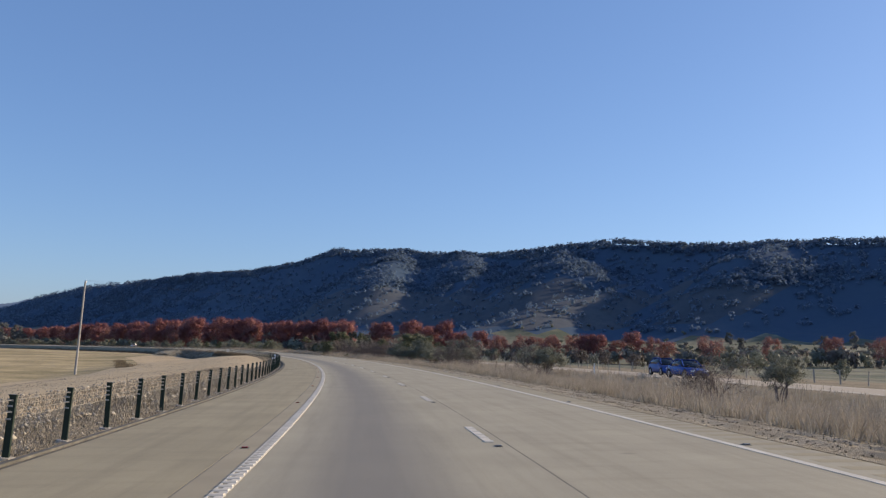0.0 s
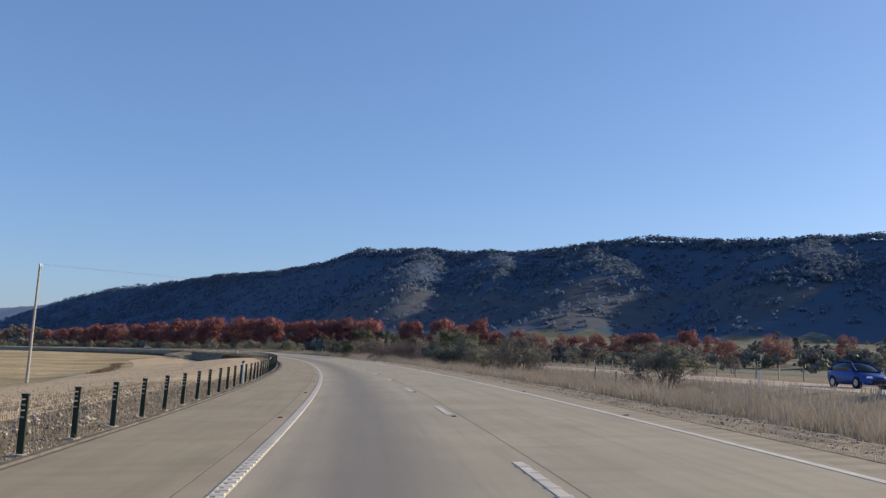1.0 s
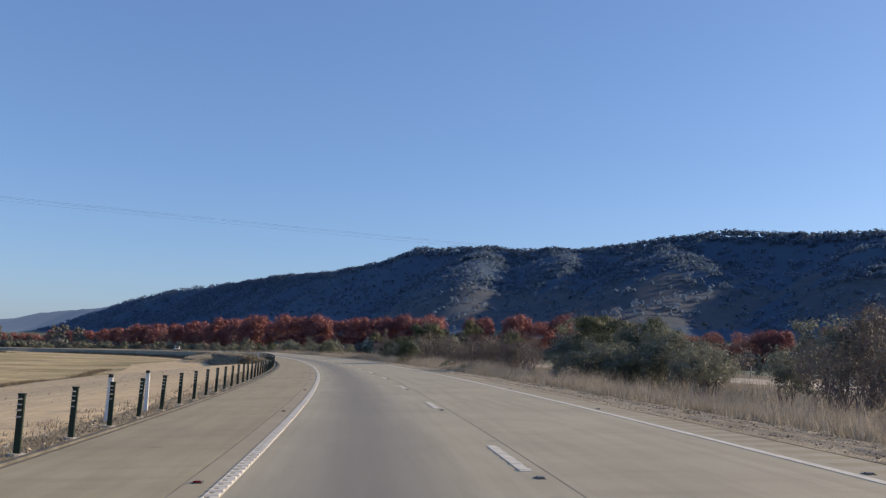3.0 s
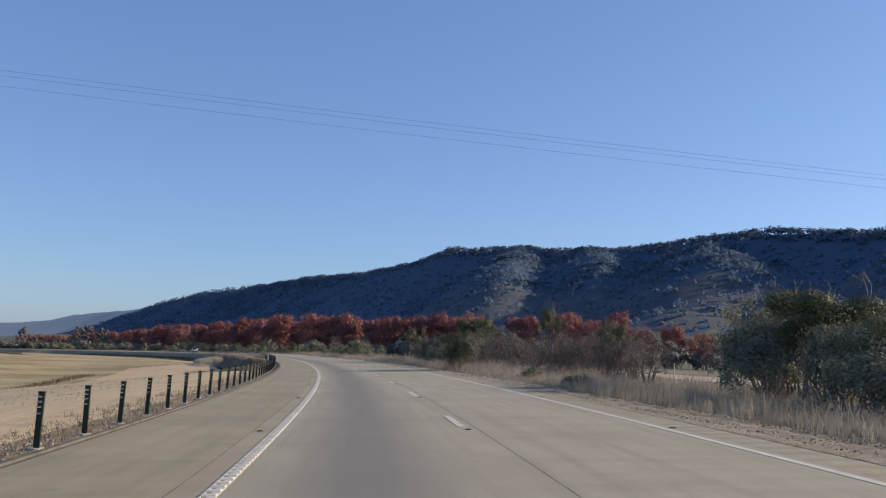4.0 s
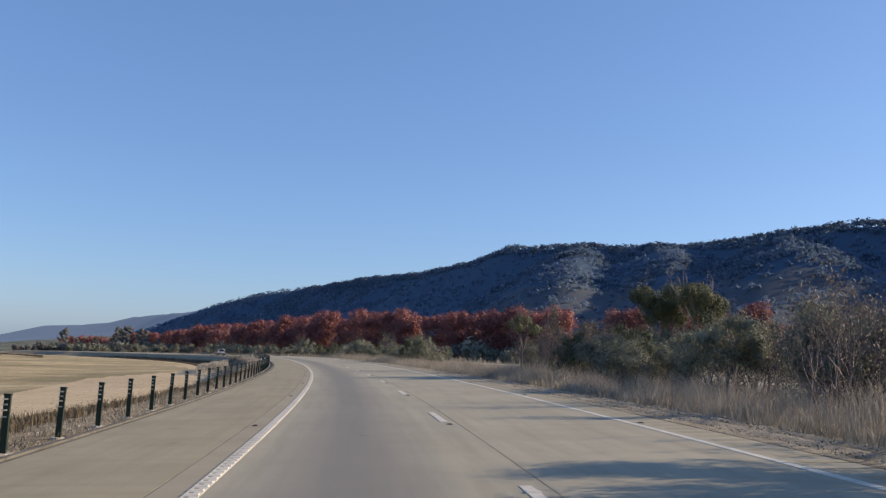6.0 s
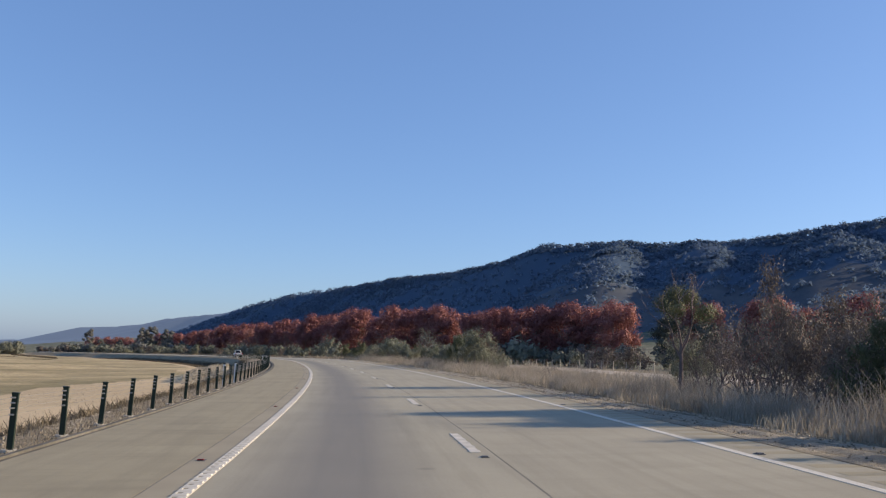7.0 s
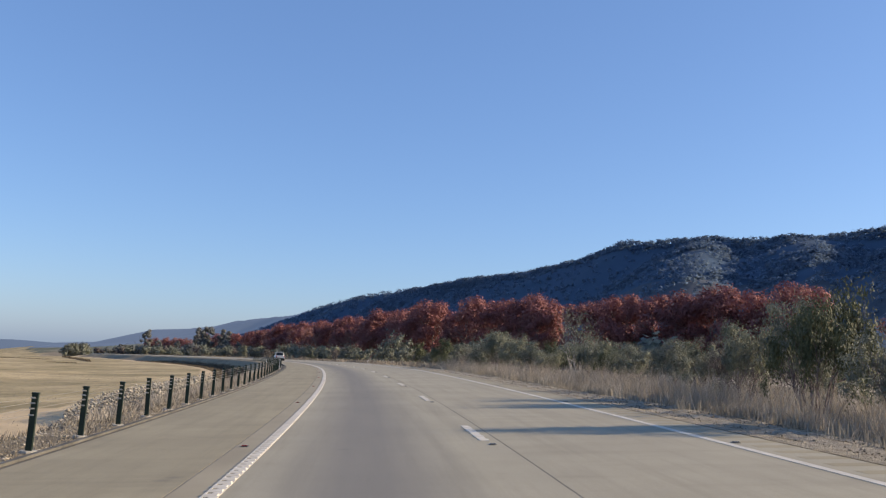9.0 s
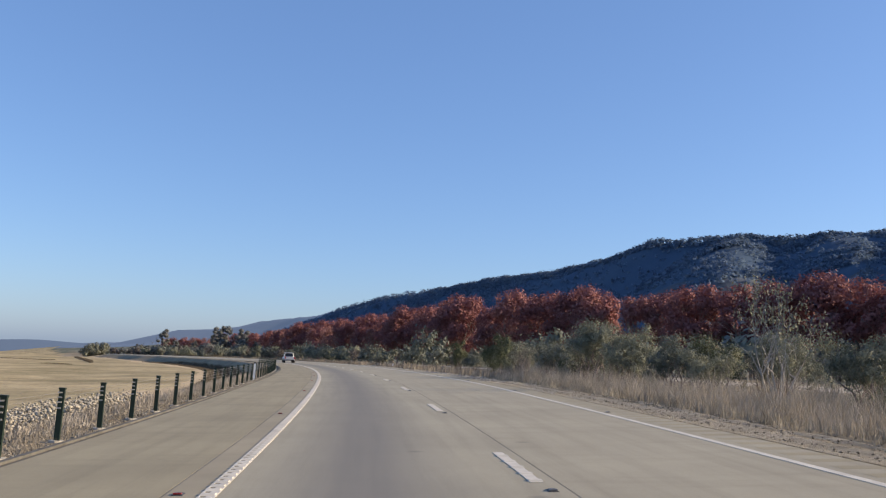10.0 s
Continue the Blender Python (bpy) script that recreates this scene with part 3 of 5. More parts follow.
def branching(b, p, way, length, radius, depth, rng, tips, spread=0.6, up=0.15, forks=2, sides=5):
    """Tapered limbs that fork; the ends go into tips."""
    steps = 2
    for _ in range(steps):
        q = p + way * (length / steps)
        b.tube(p, q, radius, radius * 0.82, sides if radius > 0.03 else 3)
        radius *= 0.82
        p = q
        way = (way + Vector(rng.normal(0, 0.16, 3)) + Vector((0, 0, up * 0.3))).normalized()
    tips.append((p.copy(), depth))
    if depth == 0:
        return
    for _ in range(forks if rng.uniform() < 0.75 else forks + 1):
        w = (way + Vector(rng.normal(0, spread, 3)) + Vector((0, 0, up))).normalized()
        branching(b, p, w, length * rng.uniform(0.62, 0.85), radius * 0.72, depth - 1, rng, tips, spread, up, forks, sides)


def tree(name, seed, height, width, bark, leaf, leaf_size, count, crown_base=0.2, lobes=26, label="", category="tree", low=-0.75):
    """A tree of trunk with limbs, and a crown of leaves in uneven lobes round the limb ends."""
    rng = np.random.RandomState(seed)
    root = tagged(new(name), label, category)
    b = Buffer()
    tips = []
    base = Vector((0, 0, -0.2))
    fork = height * crown_base
    b.tube(base, (0, 0, fork), width * 0.032, width * 0.024, 7)
    for i in range(5):
        a = 2 * math.pi * (i + rng.uniform(-0.3, 0.3)) / 5
        w = Vector((math.cos(a) * 0.6, math.sin(a) * 0.6, 1)).normalized()
        branching(b, Vector((0, 0, fork * rng.uniform(0.7, 1.0))), w, height * 0.26, width * 0.016, 3, rng, tips, 0.5, 0.2)
    part("trunk", b, bark, root)
    pts, ways = [], []
    per = count // lobes
    for i in range(lobes):
        a, u = rng.uniform(0, 2 * math.pi), rng.uniform(low, 1)
        r = math.sqrt(max(0, 1 - u * u * 0.8)) * rng.uniform(0.45, 0.92)
        c = np.array((math.cos(a) * r * width * 0.42, math.sin(a) * r * width * 0.42,
                      height * (crown_base + (1 - crown_base) * (0.5 + 0.42 * u * rng.uniform(0.8, 1.05)))))
        rad = width * rng.uniform(0.11, 0.19)
        d = rng.normal(size=(per, 3))
        d /= np.linalg.norm(d, axis=1)[:, None]
        pts.append(c + d * rad * (rng.uniform(0.25, 1.1, per)[:, None] ** 0.6) * np.array((1, 1, 0.85)))
        ways.append(d)
    v, f = leaf_cards(np.concatenate(pts), leaf_size, rng, np.concatenate(ways))
    v[:, 2] = np.maximum(v[:, 2], 0.15)
    part("crown", fast_mesh("crown", v, f), leaf, root)
    return root


def shrub(name, seed, height, width, bark, leaf, leaf_size, count, stems=7, depth=4, thick=0.03, label="", loose=0.25):
    """A many-stemmed bush: bare limbs, and leaves (few or many) on the limb ends."""
    rng = np.random.RandomState(seed)
    root = tagged(new(name), label, "bush")
    b = Buffer()
    tips = []
    for i in range(stems):
        a = 2 * math.pi * (i + rng.uniform(-0.4, 0.4)) / stems
        lean = rng.uniform(0.15, 0.55) * width / height
        w = Vector((math.cos(a) * lean, math.sin(a) * lean, 1)).normalized()
        p = Vector((math.cos(a) * width * 0.06, math.sin(a) * width * 0.06, -0.15))
        branching(b, p, w, height * rng.uniform(0.24, 0.36), height * thick * 0.45, depth, rng, tips, 0.55, 0.12, 2, 5)
    part("trunk", b, bark, root)
    if count:
        ends = np.array([t[0] for t in tips if t[1] <= 2])
        ends = ends[rng.uniform(size=len(ends)) < 0.42]
        weight = rng.uniform(0.2, 1.6, len(ends)) * (0.35 + ends[:, 2] / height)
        pick = rng.choice(len(ends), count, p=weight / weight.sum())
        spread = loose * rng.uniform(0.5, 1.4, len(ends))[pick][:, None]
        way = rng.normal(0, 1, (count, 3))
        pts = ends[pick] + way * spread * np.array((1, 1, 0.75))
        pts[:, 2] = np.clip(pts[:, 2], 0.12, None)
        out = pts * np.array((1, 1, 0.6)) / np.linalg.norm(pts, axis=1)[:, None]
        v, f = leaf_cards(pts, leaf_size, rng, way / np.linalg.norm(way, axis=1)[:, None] + 0.7 * out)
        part("foliage", fast_mesh("foliage", v, f), leaf, root)
    return root


def put(ob, s=0.0, lat=0.0, size=1.0, turn=0.0, xy=None, high=1.0, sink=0.0, group=""):
    """A copy of a plant on the ground."""
    if xy is None:
        p = on_curve(s, lat)
        x, y = p.x, p.y
    else:
        x, y = xy
    z = float(ground_height(np.array([x]), np.array([y]))[0]) - sink
    c = copy_thing(ob, pose(x, y, z, 0, 0, turn) @ Matrix.Diagonal((size, size, size * high, 1)))
    return tagged(c, group=group)


def drop(ob):
    """Remove a pattern plant once its copies stand."""
    for o in (*ob.children_recursive, ob):
        bpy.data.objects.remove(o)


def joined(name, places, label, category):
    """Many plants far off as one mesh; places holds the pattern plant and its matrix."""
    vs, fs, ks, mats, at = [], [], [], [], 0
    for root, m in places:
        m = np.array(m)
        for ob in root.children:
            me = ob.data
            co = np.empty(len(me.vertices) * 3, dtype=np.float32)
            me.vertices.foreach_get("co", co)
            f = np.empty(len(me.loops), dtype=np.int32)
            me.loops.foreach_get("vertex_index", f)
            if me.materials[0] not in mats:
                mats.append(me.materials[0])
            vs.append(co.reshape(-1, 3) @ m[:3, :3].T + m[:3, 3])
            fs.append(f.reshape(-1, 4) + at)
            ks.append(np.full(len(fs[-1]), mats.index(me.materials[0]), dtype=np.int32))
            at += len(me.vertices)
    me = fast_mesh(name, np.concatenate(vs), np.concatenate(fs))
    for mt in mats:
        me.materials.append(mt)
    me.polygons.foreach_set("material_index", np.concatenate(ks))
    return tagged(new(name, me), label, category, kind="stuff")


def spot(xy, size, high):
    """The matrix of a plant on the ground at xy, turned at random."""
    z = float(ground_height(np.array([xy[0]]), np.array([xy[1]]))[0])
    return pose(xy[0], xy[1], z, 0, 0, rnd.uniform(0, 360)) @ Matrix.Diagonal((size, size, size * high, 1))


rnd = random.Random(11)

# rows of trees in autumn colour beyond the far carriageway
ROW = ((196, 258), (150, 288), (112, 314), (84, 335), (54, 358), (30, 379), (3, 402), (-22, 425), (-50, 455), (-77, 480), (-106, 515), (-130, 556), (-185, 622), (-262, 745), (-350, 850), (-400, 895), (-452, 938))
reds = [tree("autumn_tree", 40 + i, 15.0, 13.0, M_BARK, L_RED, 0.27, 8600, 0.08, 50, "broad tree with dense red autumn leaves", low=-1.05) for i in range(4)]
rusts = [tree("autumn_tree", 60 + i, 13.0, 12.5, M_BARK, L_MAUVE, 0.25, 4400, 0.1, 30, "tree with thinning mauve-red autumn leaves", low=-1.0) for i in range(3)]


def along_row(row, gap):
    out, left = [], 0.0
    for a, b in zip(row[:-1], row[1:]):
        a, b = Vector(a), Vector(b)
        n = (b - a).length
        t = left
        while t < n:
            out.append(a + (b - a) * (t / n))
            t += gap * rnd.uniform(0.85, 1.2)
        left = t - n
    return out


for i, p in enumerate(along_row(ROW, 6.4)):
    if p.x > 108 and i % 3 or -15 < p.x < -6:
        continue
    kind = rnd.choice(rusts) if rnd.random() < (0.65 if p.x > 26 else 0.6 if p.x < -215 else 0.15) else rnd.choice(reds)
    size = rnd.uniform(0.86, 1.18) * (0.78 if p.x > 26 else 1.06 if p.x > -255 else 0.92)
    put(kind, size=size, turn=rnd.uniform(0, 360), xy=(p.x + rnd.uniform(-3, 3), p.y + rnd.uniform(-3, 3)), group="row of autumn trees")
put(reds[0], size=0.98, turn=40, xy=(-17.5, 414), group="row of autumn trees")
for o in reds + rusts:
    drop(o)

# bushes: along the road, across from it, height, width, kind
olive = [shrub("olive_bush", 100 + i, 4.0, 4.4, M_TWIG, L_OLIVE, 0.056, 10500, 7, 4, 0.034, "grey-green bushy shrub in dry grass", 0.24) for i in range(4)]
green = [shrub("green_bush", 110 + i, 4.0, 4.2, M_TWIG, L_GREEN, 0.058, 11500, 7, 4, 0.034, "dense green bush in dry grass", 0.27) for i in range(2)]
dark = [shrub("dark_bush", 120 + i, 4.0, 4.2, M_TWIG, L_DARK, 0.056, 10500, 7, 4, 0.036, "dark evergreen bush in dry grass", 0.24) for i in range(3)]
bare = [shrub("bare_shrub", 130 + i, 4.0, 4.2, M_TWIG, L_RUST, 0.055, 1500, 10, 5, 0.036, "leafless grey-brown many-stemmed shrub", 0.16) for i in range(3)]
rusty = [shrub("rusty_shrub", 140 + i, 4.0, 4.4, M_TWIG, L_RUST, 0.055, 7200, 8, 5, 0.037, "twiggy shrub with sparse rust-brown leaves", 0.2) for i in range(3)]
white = [shrub("dead_shrub", 150, 4.0, 4.2, M_WHITEBARK, L_OLIVE, 0.06, 900, 7, 5, 0.036, "dead shrub with bleached pale branches", 0.16)]
tall = [tree("green_tree", 160 + i, 6.5, 4.8, M_BARK, L_GREEN, 0.066, 13000, 0.5, 20, "leafy green tree standing in the median") for i in range(2)]
sparse = [tree("thin_tree", 166 + i, 6.5, 4.4, M_TWIG, L_GREEN, 0.062, 4600, 0.5, 9, "thin tree with a small tattered green crown", low=0.0) for i in range(3)]
speck = [shrub("scrub_bush", 173 + i, 4.0, 4.4, M_BARK, m, 0.36, 240, 4, 1, 0.024, "dark evergreen scrub bush", 0.5) for i, m in enumerate((L_GUM, L_DARK, L_DARK, L_RUST))]
KINDS = {"speck": (speck, 4.0, 4.4), "sparse": (sparse, 6.5, 4.4), "olive": (olive, 4.0, 4.4), "green": (green, 4.0, 4.2), "dark": (dark, 4.0, 4.2), "bare": (bare, 4.0, 4.2),
         "red": (rusty, 4.0, 4.4), "white": (white, 4.0, 4.2), "tall": (tall, 6.5, 4.8),
         "far_olive": ([shrub("olive_bush", 170 + i, 4.0, 4.4, M_BARK, L_OLIVE, 0.20, 1000, 6, 3, 0.024, "grey-green bushy shrub off the road", 0.36) for i in range(2)], 4.0, 4.4),
         "far_dark": ([shrub("dark_bush", 173 + i, 4.0, 4.4, M_BARK, L_DARK, 0.20, 1000, 6, 3, 0.024, "dark evergreen bush off the road", 0.36) for i in range(2)], 4.0, 4.4),
         "far_rust": ([shrub("rusty_shrub", 176 + i, 4.0, 4.4, M_BARK, L_RUST, 0.18, 800, 7, 3, 0.024, "twiggy rust-brown shrub off the road", 0.36) for i in range(2)], 4.0, 4.4)}
def true_size(made):
    """The usual height and width of pattern plants, without their few longest twigs."""
    hs, ws = [], []
    for root in made:
        co = np.concatenate([np.array([v.co[:] for v in o.data.vertices]) for o in root.children])
        hs.append(np.percentile(co[:, 2], 98.5))
        ws.append(2 * np.percentile(np.hypot(co[:, 0], co[:, 1]), 95))
    return sum(hs) / len(hs), sum(ws) / len(ws)


KINDS = {key: (made, *true_size(made)) for key, (made, _, _) in KINDS.items()}
BUSHES = (
    (43, 15.6, 2.3, 3.8, "bare"), (43.4, 14.8, 1.8, 3.0, "bare"), (41, 18.0, 2.2, 2.6, "dark"), (83, 17.6, 2.8, 4.4, "dark"), (84, 16.8, 2.6, 3.6, "red"),
    (106, 15.0, 1.7, 2.4, "bare"), (102, 14.2, 1.5, 2.2, "bare"),
    (140, 12.6, 2.8, 4.6, "dark"), (143, 14.4, 3.1, 4.2, "green"), (145, 18.0, 3.8, 4.4, "green"), (148, 16.8, 3.8, 4.4, "olive"), (137, 13.8, 2.5, 3.4, "olive"),
    (151.5, 17.2, 4.6, 4.4, "tall"), (154.5, 17.6, 5.0, 4.4, "tall"), (152, 14.4, 2.8, 3.6, "dark"), (158, 18.2, 3.8, 4.4, "dark"),
    (174, 17.8, 3.2, 4.2, "bare"), (177, 16.4, 3.4, 4.0, "bare"),
    (165, 7.8, 0.75, 1.4, "green"), (157, 8.0, 0.85, 1.5, "green"),
    (184.5, 6.9, 2.6, 3.8, "green"), (187, 7.4, 2.3, 3.0, "dark"), (184, 14.0, 5.4, 2.5, "sparse"), (185.4, 14.6, 3.4, 3.8, "bare"), (181, 17.5, 4.1, 2.3, "sparse"), (177.5, 17.2, 3.9, 2.4, "sparse"),
    (190, 12.2, 4.5, 4.8, "bare"), (182.6, 12.4, 2.9, 3.4, "bare"), (196, 12.8, 4.4, 4.6, "red"), (201, 12.0, 4.4, 4.4, "bare"), (209, 12.2, 3.6, 4.2, "olive"),
    (227.2, 16.6, 6.2, 3.3, "tall"), (224.6, 18.0, 6.1, 3.2, "tall"), (217, 11.2, 2.7, 3.4, "dark"), (220, 12.2, 3.0, 3.8, "green"), (224, 12.4, 2.9, 3.6, "dark"), (226.5, 11.4, 2.8, 2.6, "green"), (230, 12.6, 3.8, 4.0, "red"), (234.8, 12.6, 5.0, 2.9, "red"),
    (242, 12.0, 4.9, 2.7, "sparse"), (238, 13.2, 3.5, 3.8, "bare"), (242.5, 13.4, 3.5, 3.8, "bare"), (246, 14.0, 2.6, 3.0, "olive"),
    (280.2, 10.6, 3.5, 3.6, "olive"), (287.6, 10.4, 4.1, 2.9, "green"), (284.2, 10.8, 2.4, 2.6, "dark"), (290.2, 11.4, 3.6, 3.0, "dark"), (262, 11.5, 1.2, 1.8, "bare"),
    (332, 41.5, 3.0, 5.0, "bare"), (339, 43.0, 3.6, 5.0, "bare"),
    (296, 12.2, 3.2, 2.6, "olive"), (298.5, 14.6, 2.6, 3.0, "red"), (304, 12.4, 2.6, 2.6, "dark"), (306.5, 14.8, 2.4, 2.8, "olive"), (311, 13.0, 2.2, 2.6, "olive"), (315.5, 12.8, 2.6, 1.6, "green"),
    (317.6, 12.8, 2.7, 2.8, "olive"), (320.5, 15.8, 2.4, 2.8, "dark"),
    (326, 14.2, 4.9, 4.8, "white"), (332.5, 12.6, 2.8, 3.2, "dark"), (329.5, 12.8, 2.2, 2.8, "olive"), (338, 12.2, 3.4, 3.6, "olive"), (343, 12.4, 3.8, 4.6, "olive"), (348, 13.0, 3.4, 4.0, "dark"), (361, 10.2, 3.0, 3.2, "green"), (356, 13.4, 2.8, 3.6, "dark"), (353, 15.5, 3.4, 3.6, "bare"))
for s, lat, h, w, kind in BUSHES:
    h = h if kind in ("tall", "sparse") or lat < 10 or s > 200 else min(h, 0.9 + 0.36 * (lat - 4.6))
    made, h0, w0 = KINDS[kind]
    put(rnd.choice(made), s, lat, w / w0, rnd.uniform(0, 360), high=(h / h0) / (w / w0), group="bushes of the median")
# what grows close together along the median and just beyond the far carriageway
for s0, s1, l0, l1, h0_, h1_, n, kinds in (
        (116, 135, 14.8, 19.4, 2.2, 3.9, 13, ("bare", "dark", "red", "bare", "dark")),
        (137, 150, 14.5, 19.0, 2.6, 3.8, 9, ("olive", "dark", "olive")),
        (154, 161, 16.5, 19.2, 3.4, 4.6, 5, ("olive", "dark", "bare")),
        (176, 182, 16.0, 19.0, 2.8, 3.8, 5, ("bare", "red")),
        (178, 206, 15.0, 19.2, 2.6, 3.9, 14, ("bare", "red", "bare")),
        (204, 217, 14.5, 18.5, 3.0, 4.0, 9, ("red", "olive", "bare")),
        (215, 236, 13.6, 17.4, 2.4, 3.6, 11, ("dark", "bare", "olive", "bare", "red")),
        (226, 247, 14.5, 19.0, 3.2, 4.2, 10, ("bare", "red", "bare")),
        (288, 322, 14.4, 18.4, 1.6, 2.8, 12, ("olive", "dark", "bare", "red")),
        (330, 392, 12.6, 18.5, 1.6, 3.4, 30, ("olive", "dark", "green", "bare", "olive"))):
    for i in range(n):
        s, lat = rnd.uniform(s0, s1), rnd.uniform(l0, l1)
        h = min(rnd.uniform(h0_, h1_), 0.8 + 0.36 * (lat - 4.8) - 0.35 * (s > 200))
        made, hh, ww = KINDS[rnd.choice(kinds)]
        w = h * rnd.uniform(0.9, 1.35)
        put(rnd.choice(made), s, lat, w / ww, rnd.uniform(0, 360), high=(h / hh) / (w / ww), group="bushes of the median")
# the thicket between the carriageways and beyond them, farther on
for i in range(150):
    s = rnd.uniform(380, 830)
    lat = rnd.choice((rnd.uniform(11, 20), rnd.uniform(35, 48)))
    h = rnd.uniform(2.2, 4.6)
    made, h0, w0 = KINDS[rnd.choice(("far_olive", "far_dark", "far_dark", "far_dark", "far_rust"))]
    w = h * rnd.uniform(1.0, 1.5)
    put(rnd.choice(made), s, lat, w / w0, rnd.uniform(0, 360), high=(h / h0) / (w / w0), group="roadside thicket")
for i in range(46):
    s = rnd.uniform(90, 390)
    lat = rnd.uniform(38, 62)
    h = rnd.uniform(1.6, 3.6)
    made, h0, w0 = KINDS[rnd.choice(("far_olive", "far_dark", "far_rust", "far_rust"))]
    w = h * rnd.uniform(1.0, 1.5)
    put(rnd.choice(made), s, lat, w / w0, rnd.uniform(0, 360), high=(h / h0) / (w / w0), group="roadside thicket")
# undergrowth before the autumn trees
places = []
for p in along_row(ROW[:9], 2.3):
    h = rnd.uniform(2.2, 6.0)
    made, h0, w0 = KINDS["speck"]
    w = h * rnd.uniform(1.0, 1.6)
    places.append((rnd.choice(made), spot((p.x - rnd.uniform(-2, 16), p.y - rnd.uniform(-2, 16)), w / w0, (h / h0) / (w / w0))))
joined("undergrowth", places, "dark undergrowth below the autumn trees", "bushes")
places = []
for i in range(120):
    t = rnd.random()
    h = rnd.uniform(3.0, 6.5)
    made, h0, w0 = KINDS["speck"]
    w = h * rnd.uniform(1.1, 1.7)
    places.append((rnd.choice(made), spot((-228 - 235 * t + rnd.uniform(-10, 6), 676 + 222 * t + rnd.uniform(-12, 6)), w / w0, (h / h0) / (w / w0))))
joined("far_scrub", places, "dark scrub below the far gum trees", "bushes")
# scrub and hedges over the paddocks
places = []
for i in range(760):
    x, y = rnd.uniform(40, 560), rnd.uniform(230, 900)
    if i % 2:
        t = rnd.random()
        k = i % 8 // 2
        x, y = 90 + 330 * t + 18 * k + rnd.uniform(-3, 3), 470 + 60 * k - 210 * t + rnd.uniform(-3, 3)
    lat = float(across(np.array([x]), np.array([y]))[0])
    if lat < 95 or lat > 560:
        continue
    h = rnd.uniform(1.0, 3.8)
    made, h0, w0 = KINDS["speck"]
    w = h * rnd.uniform(1.1, 1.9)
    places.append((rnd.choice(made), spot((x, y), w / w0, (h / h0) / (w / w0))))
joined("paddock_scrub", places, "dark scrub and hedges across green paddocks", "bushes")
for made, _, _ in KINDS.values():
    for o in made:
        drop(o)

# tall gums at the far end of the row, a dark clump out on the plain, a few trees in the paddocks
gums = [tree("gum_tree", 180 + i, 20.0, 11.0, M_BARK, L_GUM, 0.40, 4600, 0.10, 26, "tall open-crowned grey-green gum tree") for i in range(3)]
for x, y, k in ((-318, 786, 1.0), (-325, 796, 0.85), (-333, 806, 1.05), (-306, 786, 0.95), (-299, 774, 0.75), (-312, 800, 0.9),
                (-283, 742, 0.5), (-424, 890, 1.0), (-405, 876, 0.6), (-268, 728, 0.45), (-452, 900, 0.5), (-345, 822, 0.6), (-375, 850, 0.55),
                (190, 470, 0.5), (215, 430, 0.55), (150, 420, 0.45), (300, 560, 0.6), (250, 640, 0.6), (120, 560, 0.6), (40, 560, 0.6), (330, 470, 0.5)):
    put(rnd.choice(gums), size=k, turn=rnd.uniform(0, 360), xy=(x, y))
for o in gums:
    drop(o)
pine = tree("evergreen_tree", 195, 9.0, 7.5, M_BARK, L_PINE, 0.20, 5200, 0.04, 34, "dense dark evergreen tree behind the fence", low=-1.1)
for s, lat, k in ((338, 56, 1.0), (334, 60, 0.9)):
    put(pine, s, lat, k, rnd.uniform(0, 360))
drop(pine)
clump = tree("plain_tree", 190, 11.0, 15.0, M_BARK, L_DARK, 0.5, 2600, 0.05, 26, "low dark tree out on the dry plain")
for x, y in ((-762, 1272), (-752, 1277), (-757, 1284)):
    put(clump, size=rnd.uniform(1.7, 2.2), turn=rnd.uniform(0, 360), xy=(x, y), group="clump on the plain")
drop(clump)


# woods on the range
def hill_woods():
    rng = np.random.RandomState(5)
    n = 800000
    x, y = rng.uniform(-2300, 700, n), rng.uniform(800, 3900, n)
    h, d, lit = ridge_parts(x, y)
    patch = wave(x, y, 210, 31) + 0.8 * wave(x, y, 70, 33)
    left = smoothstep(1850, 2100, y)
    bare_low = lit * smoothstep(72, 55, h) * (y < 1350)
    # sun and shade set the planting: pale crowns crowd lit spurs, few elsewhere
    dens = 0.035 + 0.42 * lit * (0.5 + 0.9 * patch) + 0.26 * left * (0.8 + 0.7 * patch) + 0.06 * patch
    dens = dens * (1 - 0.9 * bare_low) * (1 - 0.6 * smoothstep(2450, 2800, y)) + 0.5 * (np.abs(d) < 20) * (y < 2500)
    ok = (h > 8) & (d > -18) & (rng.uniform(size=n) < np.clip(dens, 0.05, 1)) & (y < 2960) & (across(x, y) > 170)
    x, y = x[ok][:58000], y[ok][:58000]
    z = ground_height(x, y)
    size = rng.uniform(2.3, 4.6, len(x)) * (1 + 0.3 * smoothstep(1500, 2600, y))
    m = 11
    way = rng.normal(size=(len(x), m, 3))
    way /= np.linalg.norm(way, axis=2)[:, :, None]
    lean = rng.uniform(0.65, 1.05, (len(x), 1, 1))
    c = np.stack((x, y, z + size * 0.75), 1)[:, None, :] + way * np.concatenate((np.ones_like(lean), np.ones_like(lean), lean), 2) * size[:, None, None] * rng.uniform(0.55, 0.95, (len(x), m, 1))
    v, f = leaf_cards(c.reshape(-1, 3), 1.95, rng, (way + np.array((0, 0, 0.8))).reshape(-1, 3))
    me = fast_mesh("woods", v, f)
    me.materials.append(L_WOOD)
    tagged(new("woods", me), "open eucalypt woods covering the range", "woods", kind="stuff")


hill_woods()


